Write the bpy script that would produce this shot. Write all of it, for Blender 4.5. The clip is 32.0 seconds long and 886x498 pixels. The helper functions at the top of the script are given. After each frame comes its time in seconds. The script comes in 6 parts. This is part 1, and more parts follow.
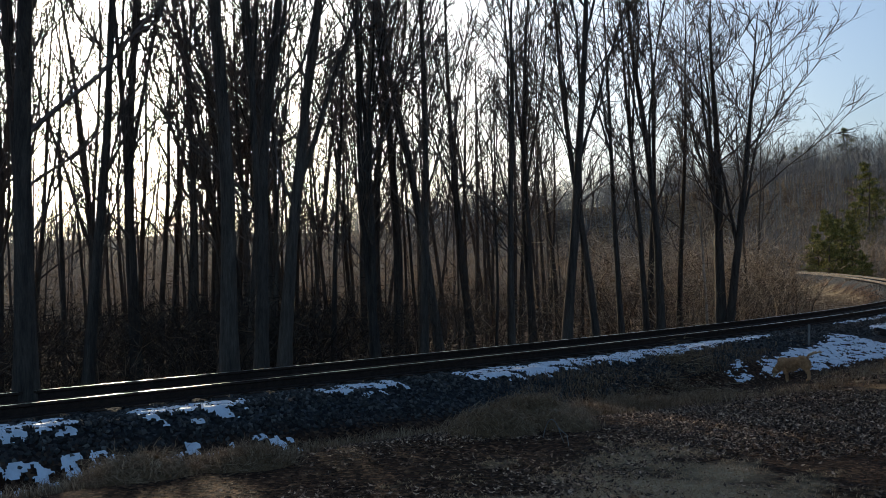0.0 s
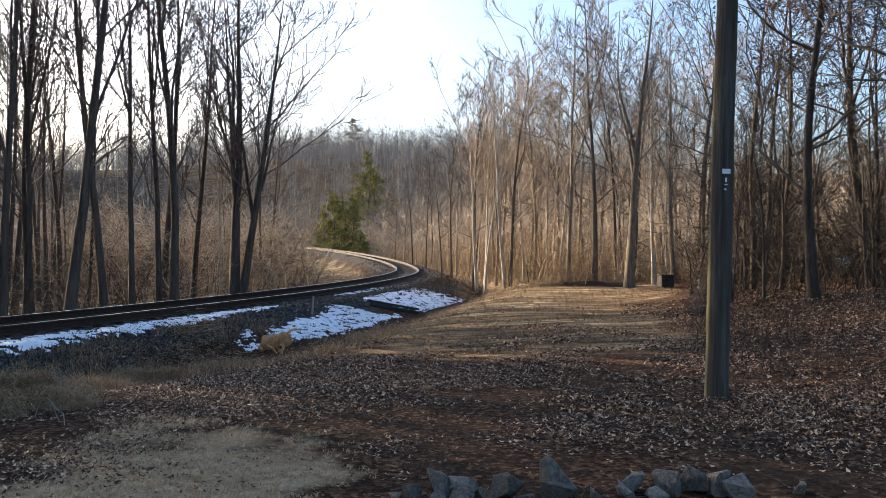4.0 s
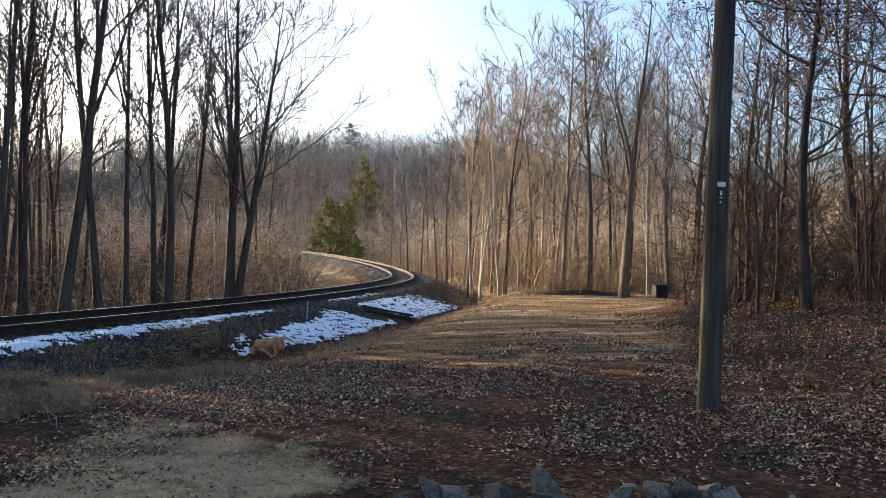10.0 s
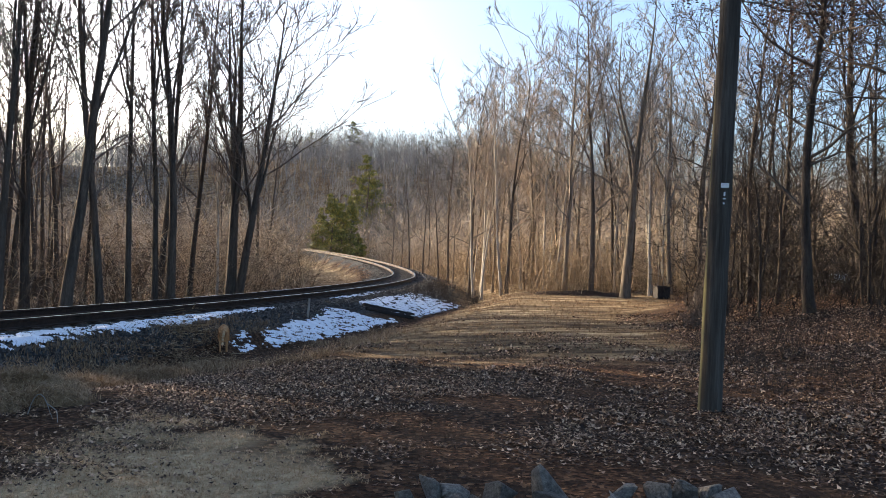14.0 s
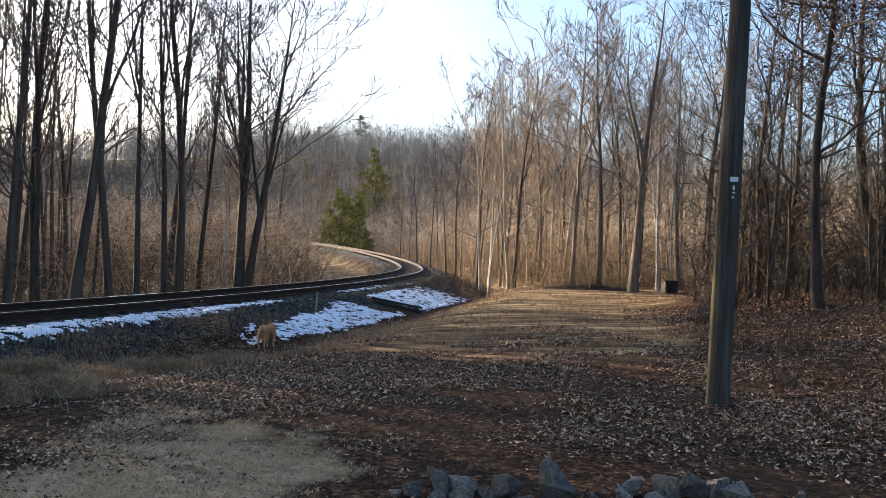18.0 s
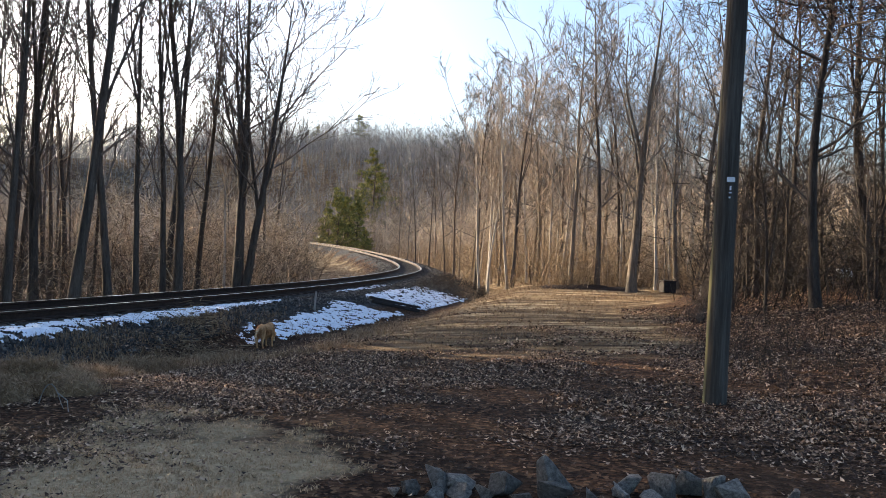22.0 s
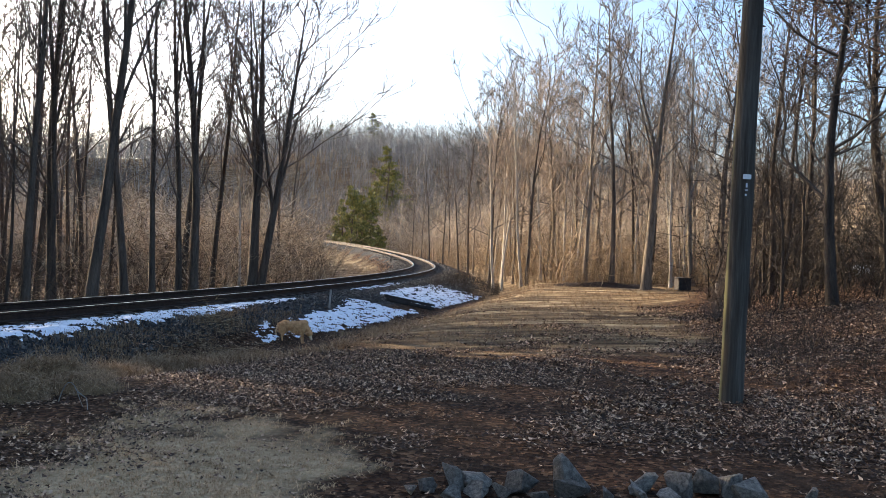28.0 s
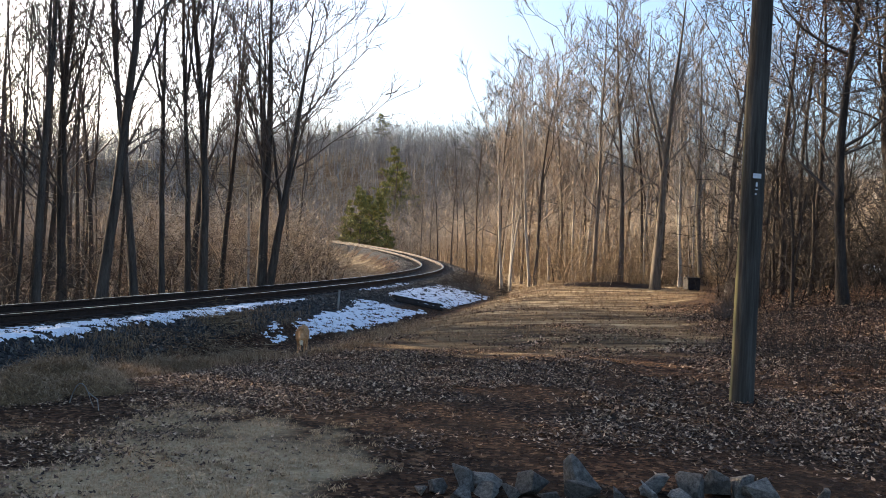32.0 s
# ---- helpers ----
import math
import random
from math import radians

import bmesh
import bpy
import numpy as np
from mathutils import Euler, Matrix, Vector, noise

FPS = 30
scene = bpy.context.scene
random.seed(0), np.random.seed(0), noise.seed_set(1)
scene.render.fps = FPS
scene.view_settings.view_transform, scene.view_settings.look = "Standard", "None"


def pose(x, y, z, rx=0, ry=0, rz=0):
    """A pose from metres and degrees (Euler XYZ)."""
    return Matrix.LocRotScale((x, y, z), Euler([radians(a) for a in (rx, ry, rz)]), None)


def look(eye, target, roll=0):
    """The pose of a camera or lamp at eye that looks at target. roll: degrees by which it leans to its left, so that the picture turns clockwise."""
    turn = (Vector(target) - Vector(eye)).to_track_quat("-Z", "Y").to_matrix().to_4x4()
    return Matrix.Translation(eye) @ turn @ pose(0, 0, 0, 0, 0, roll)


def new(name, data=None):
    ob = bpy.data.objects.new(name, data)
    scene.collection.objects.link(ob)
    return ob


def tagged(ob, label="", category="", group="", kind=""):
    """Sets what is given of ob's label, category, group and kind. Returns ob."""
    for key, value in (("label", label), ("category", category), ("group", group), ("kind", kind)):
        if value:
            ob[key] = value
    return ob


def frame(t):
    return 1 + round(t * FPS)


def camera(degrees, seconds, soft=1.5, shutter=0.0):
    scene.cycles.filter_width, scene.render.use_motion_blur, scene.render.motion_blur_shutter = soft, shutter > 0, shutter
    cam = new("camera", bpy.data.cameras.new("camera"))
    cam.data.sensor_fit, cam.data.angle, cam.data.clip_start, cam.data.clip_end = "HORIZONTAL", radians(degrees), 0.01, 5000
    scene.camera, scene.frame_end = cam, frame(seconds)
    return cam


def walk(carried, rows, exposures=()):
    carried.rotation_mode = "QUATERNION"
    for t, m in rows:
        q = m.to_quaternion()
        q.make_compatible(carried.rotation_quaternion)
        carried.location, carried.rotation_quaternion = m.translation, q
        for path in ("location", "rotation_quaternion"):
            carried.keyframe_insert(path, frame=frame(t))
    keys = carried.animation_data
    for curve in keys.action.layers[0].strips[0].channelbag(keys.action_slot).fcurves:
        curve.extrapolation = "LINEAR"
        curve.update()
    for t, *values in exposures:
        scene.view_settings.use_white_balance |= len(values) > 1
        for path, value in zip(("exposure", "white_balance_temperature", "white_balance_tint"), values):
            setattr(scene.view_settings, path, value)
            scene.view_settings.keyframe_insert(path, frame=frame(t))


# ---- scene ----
cam = camera(56.55, 32.0, soft=0.4)
# seconds, x, y, z, rx, ry, rz
PATH = [
    (0, 0, 0, 1.7, 92.583, 1.811, 32.43),
    (0.2, 0.004, 0.007, 1.701, 91.957, 1.687, 24.143),
    (0.4, 0.008, 0.015, 1.703, 91.479, 1.19, 16.404),
    (0.6, 0.013, 0.022, 1.704, 91.274, 1.717, 9.836),
    (0.8, 0.017, 0.03, 1.706, 90.955, 1.714, 4.987),
    (1, 0.021, 0.037, 1.707, 90.599, 0.629, 1.837),
    (1.5, 0.028, 0.097, 1.694, 90.046, 0.346, 0.113),
    (2, 0.026, 0.069, 1.693, 89.927, 0.204, 0.009),
    (2.5, 0.03, 0.064, 1.689, 89.976, 0.093, -0.081),
    (3, 0.022, 0.03, 1.698, 90.025, -0.047, -0.161),
    (3.5, 0.016, 0.028, 1.697, 90.084, -0.237, -0.221),
    (5.5, 0.002, 0.032, 1.717, 90.184, -0.416, -0.303),
    (6, -0.001, 0.017, 1.722, 90.194, -0.403, -0.315),
    (6.5, -0, 0.03, 1.721, 90.204, -0.479, -0.329),
    (7, 0.002, 0.034, 1.722, 90.243, -0.5, -0.374),
    (7.5, 0.002, 0.033, 1.722, 90.314, -0.611, -0.422),
    (8, 0.003, 0.03, 1.718, 90.374, -0.774, -0.465),
    (8.5, 0.005, 0.035, 1.714, 90.435, -0.941, -0.516),
    (9, 0.007, 0.032, 1.713, 90.492, -1.057, -0.547),
    (9.5, 0.006, 0.01, 1.72, 90.524, -1.148, -0.582),
    (10, 0.011, 0.003, 1.722, 90.563, -1.252, -0.591),
    (10.5, 0.006, 0.001, 1.717, 90.635, -1.419, -0.642),
    (11, 0.006, 0.019, 1.711, 90.705, -1.563, -0.698),
    (11.5, 0.001, 0.013, 1.709, 90.775, -1.669, -0.752),
    (12, 0.003, 0.028, 1.704, 90.824, -1.777, -0.783),
    (12.5, 0.001, 0.011, 1.709, 90.8, -1.813, -0.768),
    (13, -0.001, -0, 1.711, 90.727, -1.891, -0.695),
    (13.5, 0.001, 0.004, 1.717, 90.609, -1.838, -0.599),
    (14, 0.004, 0.011, 1.712, 90.506, -1.848, -0.481),
    (14.5, -0.007, -0.014, 1.712, 90.413, -1.902, -0.417),
    (16.5, -0.005, 0.001, 1.702, 90.085, -1.991, -0.031),
    (17, -0.008, 0.008, 1.7, 90.085, -1.989, 0.002),
    (17.5, -0.005, 0.004, 1.7, 90.089, -2.008, 0.03),
    (18, -0.005, 0.001, 1.703, 90.074, -1.999, 0.038),
    (18.5, -0.009, -0.012, 1.702, 90.054, -1.996, -0.022),
    (19, 0, 0, 1.7, 90.051, -2, -0.025),
    (19.5, -0.002, -0.026, 1.706, 90.047, -2.017, -0.043),
    (20, -0.004, -0.028, 1.702, 90.047, -2.033, -0.053),
    (20.5, -0.006, -0.043, 1.703, 90.045, -2.008, -0.071),
    (21, -0.004, -0.044, 1.703, 90.052, -2.009, -0.078),
    (21.5, -0.005, -0.044, 1.702, 90.059, -2.035, -0.08),
    (22, -0.001, -0.044, 1.702, 90.058, -2.041, -0.057),
    (22.5, -0.003, -0.052, 1.712, 90.062, -1.965, -0.059),
    (23, -0.004, -0.038, 1.708, 90.071, -1.951, -0.065),
    (23.5, -0.005, -0.031, 1.711, 90.082, -1.976, -0.074),
    (24, -0.012, -0.037, 1.709, 90.105, -1.983, -0.08),
    (24.5, -0.016, -0.035, 1.718, 90.096, -1.978, 0.017),
    (25, -0.019, -0.041, 1.722, 90.083, -1.947, 0.113),
    (25.5, -0.02, -0.048, 1.724, 90.056, -1.934, 0.239),
    (27.5, -0.014, -0.042, 1.703, 89.892, -1.867, 0.76),
    (28, -0.018, -0.06, 1.709, 89.872, -1.868, 0.888),
    (28.5, -0.015, -0.04, 1.705, 89.854, -1.838, 1.004),
    (29, -0.017, -0.043, 1.706, 89.843, -1.849, 1.114),
    (29.5, -0.024, -0.049, 1.708, 89.84, -1.833, 1.169),
    (30, -0.027, -0.062, 1.712, 89.837, -1.787, 1.201),
    (30.5, -0.024, -0.046, 1.709, 89.829, -1.784, 1.223),
    (31, -0.028, -0.054, 1.711, 89.846, -1.743, 1.292),
    (31.5, -0.027, -0.049, 1.707, 89.87, -1.746, 1.377),
    (32, -0.028, -0.057, 1.712, 89.864, -1.696, 1.453),
]
walk(cam, [(r[0], pose(*r[1:])) for r in PATH],
     exposures=[(0, 0.55, 5900, 5), (0.3, 0.65, 5900, 6), (0.6, 0.9, 6000, 8), (1.0, 1.33, 6000, 11), (1.5, 1.78, 6350, 11), (2.5, 1.93, 6350, 11), (6, 1.87, 6350, 11), (14, 1.87, 6350, 11), (18, 1.91, 6350, 11), (24, 1.91, 6350, 11), (28, 2.05, 6350, 11), (30, 1.95, 6350, 11), (32, 1.87, 6350, 11)])

# ---- light: a low winter sun behind the woods across the line ----
SUN_EL, SUN_AZ = 14.3, -52.9
world = bpy.data.worlds.new("sky")
scene.world = world
world.use_nodes = True
wn = world.node_tree.nodes
sky = wn.new("ShaderNodeTexSky")
sky.sky_type, sky.sun_disc = "NISHITA", False
sky.sun_elevation, sky.sun_rotation = radians(SUN_EL), radians(SUN_AZ)
sky.air_density, sky.dust_density, sky.ozone_density = 1.0, 4.5, 3.2
wn["Background"].inputs["Strength"].default_value = 0.121
world.node_tree.links.new(sky.outputs[0], wn["Background"].inputs["Color"])
sun = new("sun", bpy.data.lights.new("sun", "SUN"))
sun.data.energy, sun.data.angle, sun.data.color = 5.0, radians(0.55), (1.0, 0.79, 0.54)
sun.matrix_world = look((0, 0, 0), (-math.sin(radians(SUN_AZ)) * math.cos(radians(SUN_EL)),
                                    -math.cos(radians(SUN_AZ)) * math.cos(radians(SUN_EL)), -math.sin(radians(SUN_EL))))


# ---- materials ----
def material(name, rough=0.8, metal=0.0):
    m = bpy.data.materials.new(name)
    m.use_nodes = True
    n, l = m.node_tree.nodes, m.node_tree.links
    b = n["Principled BSDF"]
    b.inputs["Roughness"].default_value = rough
    b.inputs["Metallic"].default_value = metal
    b.inputs["Specular IOR Level"].default_value = 0.25
    return m, n, l, b


def ramp(n, stops):
    r = n.new("ShaderNodeValToRGB")
    e = r.color_ramp.elements
    while len(e) < len(stops):
        e.new(0.5)
    for el, (p, c) in zip(e, stops):
        el.position, el.color = p, (*c, 1)
    return r


def noise_tex(n, l, scale, detail=6, rough=0.6, stretch=(1, 1, 1), space="Object"):
    tc = n.new("ShaderNodeTexCoord")
    mp = n.new("ShaderNodeMapping")
    mp.inputs["Scale"].default_value = stretch
    t = n.new("ShaderNodeTexNoise")
    t.inputs["Scale"].default_value, t.inputs["Detail"].default_value, t.inputs["Roughness"].default_value = scale, detail, rough
    l.new(tc.outputs[space], mp.inputs[0])
    l.new(mp.outputs[0], t.inputs["Vector"])
    return t


def bump(n, l, b, source, strength=0.5, distance=0.02):
    bp = n.new("ShaderNodeBump")
    bp.inputs["Strength"].default_value, bp.inputs["Distance"].default_value = strength, distance
    l.new(source, bp.inputs["Height"])
    l.new(bp.outputs[0], b.inputs["Normal"])


def mix(n, l, fac, a, c, mode="MIX"):
    m = n.new("ShaderNodeMix")
    m.data_type, m.blend_type = "RGBA", mode
    for sock, v in ((m.inputs["Factor"], fac), (m.inputs["A"], a), (m.inputs["B"], c)):
        if isinstance(v, (int, float)):
            sock.default_value = v
        elif isinstance(v, tuple):
            sock.default_value = (*v, 1)
        else:
            l.new(v, sock)
    return m.outputs["Result"]


def plain(name, c1, c2, scale=6.0, rough=0.85, metal=0.0, stretch=(1, 1, 1), relief=0.4, dist=0.02, fine=0.0, vary=0.0):
    """Two tones by noise, a finer grain over it, relief, and a shift from object to object."""
    m, n, l, b = material(name, rough, metal)
    t = noise_tex(n, l, scale, 8, 0.65, stretch)
    r = ramp(n, [(0.32, c1), (0.68, c2)])
    l.new(t.outputs[0], r.inputs[0])
    col = r.outputs[0]
    g = noise_tex(n, l, scale * 7, 4, 0.7, stretch)
    if fine:
        gr = ramp(n, [(0.3, (1 - fine,) * 3), (0.7, (1 + fine,) * 3)])
        l.new(g.outputs[0], gr.inputs[0])
        col = mix(n, l, 1.0, col, gr.outputs[0], "MULTIPLY")
    if vary:
        oi = n.new("ShaderNodeObjectInfo")
        vr = ramp(n, [(0.0, (1 - vary,) * 3), (1.0, (1 + vary, 1 + vary * 0.9, 1 + vary * 0.8))])
        l.new(oi.outputs["Random"], vr.inputs[0])
        col = mix(n, l, 1.0, col, vr.outputs[0], "MULTIPLY")
    l.new(col, b.inputs["Base Color"])
    if relief:
        bump(n, l, b, g.outputs[0], relief, dist)
    return m


def islands(name, stops, rough=0.9, sheen=None):
    """A colour of its own for every loose piece."""
    m, n, l, b = material(name, rough)
    g = n.new("ShaderNodeNewGeometry")
    r = ramp(n, stops)
    l.new(g.outputs["Random Per Island"], r.inputs[0])
    t = noise_tex(n, l, 0.35, 3, 0.5)
    k = ramp(n, [(0.3, (0.75, 0.75, 0.75)), (0.7, (1.15, 1.12, 1.08))])
    l.new(t.outputs[0], k.inputs[0])
    l.new(mix(n, l, 1.0, r.outputs[0], k.outputs[0], "MULTIPLY"), b.inputs["Base Color"])
    return m


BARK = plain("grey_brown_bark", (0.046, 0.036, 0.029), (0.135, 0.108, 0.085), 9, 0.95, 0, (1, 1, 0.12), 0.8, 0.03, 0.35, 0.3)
# lighter copy of the bark: sun on the field's trees put into colour
BARK_SUNLIT = plain("sunlit_grey_bark", (0.1125, 0.0885, 0.0662), (0.315, 0.2537, 0.1917), 9, 0.95, 0, (1, 1, 0.12), 0.8, 0.03, 0.3, 0.3)
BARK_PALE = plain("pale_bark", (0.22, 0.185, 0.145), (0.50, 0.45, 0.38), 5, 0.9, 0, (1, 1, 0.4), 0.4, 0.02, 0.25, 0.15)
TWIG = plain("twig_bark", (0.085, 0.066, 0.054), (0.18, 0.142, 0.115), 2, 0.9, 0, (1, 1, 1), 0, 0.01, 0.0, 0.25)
# twigs brightened so that sunlight on the field's crowns is painted in
TWIG_SUNLIT = plain("sunlit_twig_bark", (0.18, 0.142, 0.1066), (0.405, 0.3294, 0.2535), 2, 0.9, 0, (1, 1, 1), 0, 0.01, 0.0, 0.2)
# oak bark and twigs: dark by nature, with the bank's shade painted in too
BARK_OAK = plain("shaded_oak_bark", (0.028, 0.022, 0.018), (0.088, 0.07, 0.056), 9, 0.95, 0, (1, 1, 0.12), 0.8, 0.03, 0.35, 0.2)
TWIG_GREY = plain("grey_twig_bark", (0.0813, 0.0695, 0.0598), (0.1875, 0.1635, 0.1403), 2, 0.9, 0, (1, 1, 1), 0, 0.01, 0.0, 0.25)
TWIG_OAK = plain("shaded_oak_twigs", (0.04, 0.032, 0.026), (0.10, 0.08, 0.064), 2, 0.9, 0, (1, 1, 1), 0, 0.01, 0.0, 0.2)
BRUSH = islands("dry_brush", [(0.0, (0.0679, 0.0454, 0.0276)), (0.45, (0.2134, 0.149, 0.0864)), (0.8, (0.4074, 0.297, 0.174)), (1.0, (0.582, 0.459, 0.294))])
# dry brush again, darkened: shade inside the wood painted into its colour
BRUSH_WOOD = islands("shaded_wood_brush", [(0.0, (0.035, 0.024, 0.017)), (0.6, (0.11, 0.077, 0.052)), (1.0, (0.25, 0.178, 0.118))])
# haze and sun put into colour: far wood paled to tan, hills greyed
FAR_WOOD = islands("haze_paled_far_wood", [(0.0, (0.22, 0.17, 0.118)), (0.6, (0.46, 0.37, 0.265)), (1.0, (0.68, 0.57, 0.43))])
HILL_WOOD = islands("hazy_hill_wood", [(0.0, (0.151, 0.1421, 0.1338)), (0.6, (0.254, 0.2402, 0.2265)), (1.0, (0.3707, 0.3535, 0.3329))])
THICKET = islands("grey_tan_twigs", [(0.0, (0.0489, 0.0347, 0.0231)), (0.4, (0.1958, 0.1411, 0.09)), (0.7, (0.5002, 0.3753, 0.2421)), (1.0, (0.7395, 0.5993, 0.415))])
DEAD_LEAF = islands("dead_leaf", [(0.0, (0.026, 0.0142, 0.009)), (0.4, (0.08, 0.0435, 0.0265)), (0.72, (0.26, 0.155, 0.095)), (1.0, (0.66, 0.46, 0.305))], 0.75)
# brush darkened in colour, standing in for shade that doesn't reach it
BRUSH_SHADE = islands("shade_dark_brush", [(0.0, (0.0161, 0.0124, 0.0096)), (0.6, (0.0431, 0.0326, 0.0244)), (1.0, (0.0922, 0.0711, 0.0509))])
OAK_LEAF = islands("hanging_brown_leaf", [(0.0, (0.0224, 0.0108, 0.0094)), (1.0, (0.0896, 0.0403, 0.0302))], 0.8)
STRAW = islands("straw_grass", [(0.0, (0.3408, 0.2231, 0.1215)), (0.5, (0.4958, 0.3305, 0.1858)), (1.0, (0.6404, 0.4465, 0.268))])
WEED = islands("dry_weed", [(0.0, (0.1371, 0.0821, 0.0453)), (0.6, (0.2834, 0.1847, 0.1056)), (1.0, (0.4387, 0.3078, 0.1886))])
NEEDLE = islands("pine_needles", [(0.0, (0.0599, 0.0749, 0.0207)), (0.6, (0.1856, 0.1893, 0.0459)), (1.0, (0.4429, 0.3902, 0.1034))], 0.7)
STONE = plain("grey_stone", (0.085, 0.076, 0.067), (0.36, 0.325, 0.28), 7, 0.9, 0, (1, 1, 1), 1.0, 0.03, 0.4, 0.5)
CRUSHED = islands("crushed_stone", [(0.0, (0.022, 0.0195, 0.018)), (0.6, (0.062, 0.056, 0.051)), (1.0, (0.17, 0.155, 0.138))], 0.85)
SNOW, _n, _l, _b = material("old_snow", 0.55)
_t = noise_tex(_n, _l, 5, 8, 0.7)
_r = ramp(_n, [(0.30, (0.62, 0.64, 0.68)), (0.6, (0.86, 0.88, 0.92))])
_l.new(_t.outputs[0], _r.inputs[0])
_l.new(_r.outputs[0], _b.inputs["Base Color"])
_b.inputs["Subsurface Weight"].default_value = 0.0
bump(_n, _l, _b, noise_tex(_n, _l, 18, 6, 0.7).outputs[0], 0.6, 0.03)
# rusted rail sides, their shade painted in by a near-black tone
RAIL_SIDE = plain("rusted_rail", (0.022, 0.015, 0.012), (0.055, 0.034, 0.024), 12, 0.75, 0.3, (1, 1, 1), 0.4, 0.004, 0.3)
RAIL_TOP = plain("polished_rail_head", (0.31, 0.305, 0.3), (0.39, 0.385, 0.38), 30, 0.28, 1.0, (1, 1, 1), 0.05, 0.001)
TIE = plain("weathered_tie_wood", (0.026, 0.022, 0.019), (0.075, 0.062, 0.052), 14, 0.95, 0, (0.2, 1, 1), 0.6, 0.01, 0.3, 0.25)
PLATE = plain("tie_plate_iron", (0.05, 0.032, 0.025), (0.10, 0.065, 0.045), 20, 0.7, 0.5)
GALV = plain("dull_white_metal", (0.55, 0.55, 0.55), (0.72, 0.72, 0.71), 15, 0.5, 0.0, (1, 1, 1), 0.1, 0.002)
DARK = plain("weathered_dark_metal", (0.022, 0.020, 0.019), (0.06, 0.05, 0.045), 8, 0.8, 0.2, (1, 1, 1), 0.3, 0.005, 0.2)
WHITEWALL = plain("white_siding", (0.72, 0.73, 0.74), (0.82, 0.82, 0.82), 3, 0.7)
STAKEWOOD = plain("bleached_stake_wood", (0.14, 0.125, 0.11), (0.30, 0.28, 0.25), 14, 0.9, 0, (1, 1, 0.15), 0.5, 0.004, 0.2)
THATCH = plain("matted_dry_grass", (0.075, 0.0456, 0.0221), (0.255, 0.1584, 0.0765), 16, 0.95, 0, (1, 1, 1), 0.9, 0.02, 0.4)
STAKEPALE = plain("pale_bleached_wood", (0.26, 0.225, 0.18), (0.52, 0.46, 0.38), 14, 0.9, 0, (1, 1, 0.15), 0.5, 0.004, 0.2)
COAT = plain("golden_coat", (0.36, 0.165, 0.065), (0.72, 0.405, 0.19), 14, 0.8, 0, (1, 1, 1), 0.7, 0.015, 0.25)
COAT_PALE = plain("cream_coat", (0.55, 0.39, 0.23), (0.75, 0.58, 0.38), 9, 0.8, 0, (1, 1, 1), 0.7, 0.015, 0.2)
# soil colour that carries the shadow of the hump at the field's edge
SOIL = plain("shadow_dark_soil", (0.022, 0.013, 0.009), (0.07, 0.04, 0.026), 8, 0.95, 0, (1, 1, 1), 0.9, 0.03, 0.4)
NOSE = plain("black_nose", (0.012, 0.011, 0.011), (0.03, 0.028, 0.026), 20, 0.35)

# utility pole: grey-brown treated wood, split along its length, a sunlit edge painted yellow-green down one side
POLEWOOD, _n, _l, _b = material("treated_pole_wood", 0.95)
_b.inputs["Specular IOR Level"].default_value = 0.1
_t = noise_tex(_n, _l, 22, 8, 0.7, (1, 1, 0.05))
_r = ramp(_n, [(0.25, (0.0237, 0.0192, 0.0158)), (0.5, (0.0609, 0.0525, 0.0431)), (0.75, (0.1152, 0.1059, 0.0921))])
_l.new(_t.outputs[0], _r.inputs[0])
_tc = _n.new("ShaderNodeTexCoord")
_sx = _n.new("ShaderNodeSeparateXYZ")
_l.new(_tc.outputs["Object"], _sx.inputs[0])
# mask of the painted sun edge: a narrow strip at the pole's -X side
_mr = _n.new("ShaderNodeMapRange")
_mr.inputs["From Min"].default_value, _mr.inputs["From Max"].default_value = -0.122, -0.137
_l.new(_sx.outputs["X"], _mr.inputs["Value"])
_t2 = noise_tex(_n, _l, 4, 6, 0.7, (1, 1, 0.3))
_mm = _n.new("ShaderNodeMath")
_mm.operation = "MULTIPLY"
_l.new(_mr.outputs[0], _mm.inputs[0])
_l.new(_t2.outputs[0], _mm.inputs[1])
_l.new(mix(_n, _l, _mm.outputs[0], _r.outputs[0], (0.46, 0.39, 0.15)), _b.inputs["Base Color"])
bump(_n, _l, _b, _t.outputs[0], 0.9, 0.012)

# ground: leaf litter and red clay, dry lawn, mown field, woodland floor, ballast, by painted zones broken up with noise
GROUND, _n, _l, _b = material("ground_cover", 0.95)
_b.inputs["Specular IOR Level"].default_value = 0.1
_zone = _n.new("ShaderNodeAttribute")
_zone.attribute_name = "zone"
_sep = _n.new("ShaderNodeSeparateColor")
_l.new(_zone.outputs["Color"], _sep.inputs[0])
_big = noise_tex(_n, _l, 0.5, 10, 0.62)
_mid = noise_tex(_n, _l, 4.0, 8, 0.7)
_fine = noise_tex(_n, _l, 26.0, 6, 0.75)
_vor = _n.new("ShaderNodeTexVoronoi")
_vor.inputs["Scale"].default_value = 22.0
_l.new(_n.new("ShaderNodeTexCoord").outputs["Object"], _vor.inputs["Vector"])
_vc = _n.new("ShaderNodeSeparateColor")
_l.new(_vor.outputs["Color"], _vc.inputs[0])
_lit = ramp(_n, [(0.0, (0.0159, 0.0073, 0.0038)), (0.45, (0.0422, 0.02, 0.0103)), (0.8, (0.1036, 0.052, 0.027)), (1.0, (0.2163, 0.1226, 0.0661))])
_l.new(_vc.outputs[0], _lit.inputs[0])
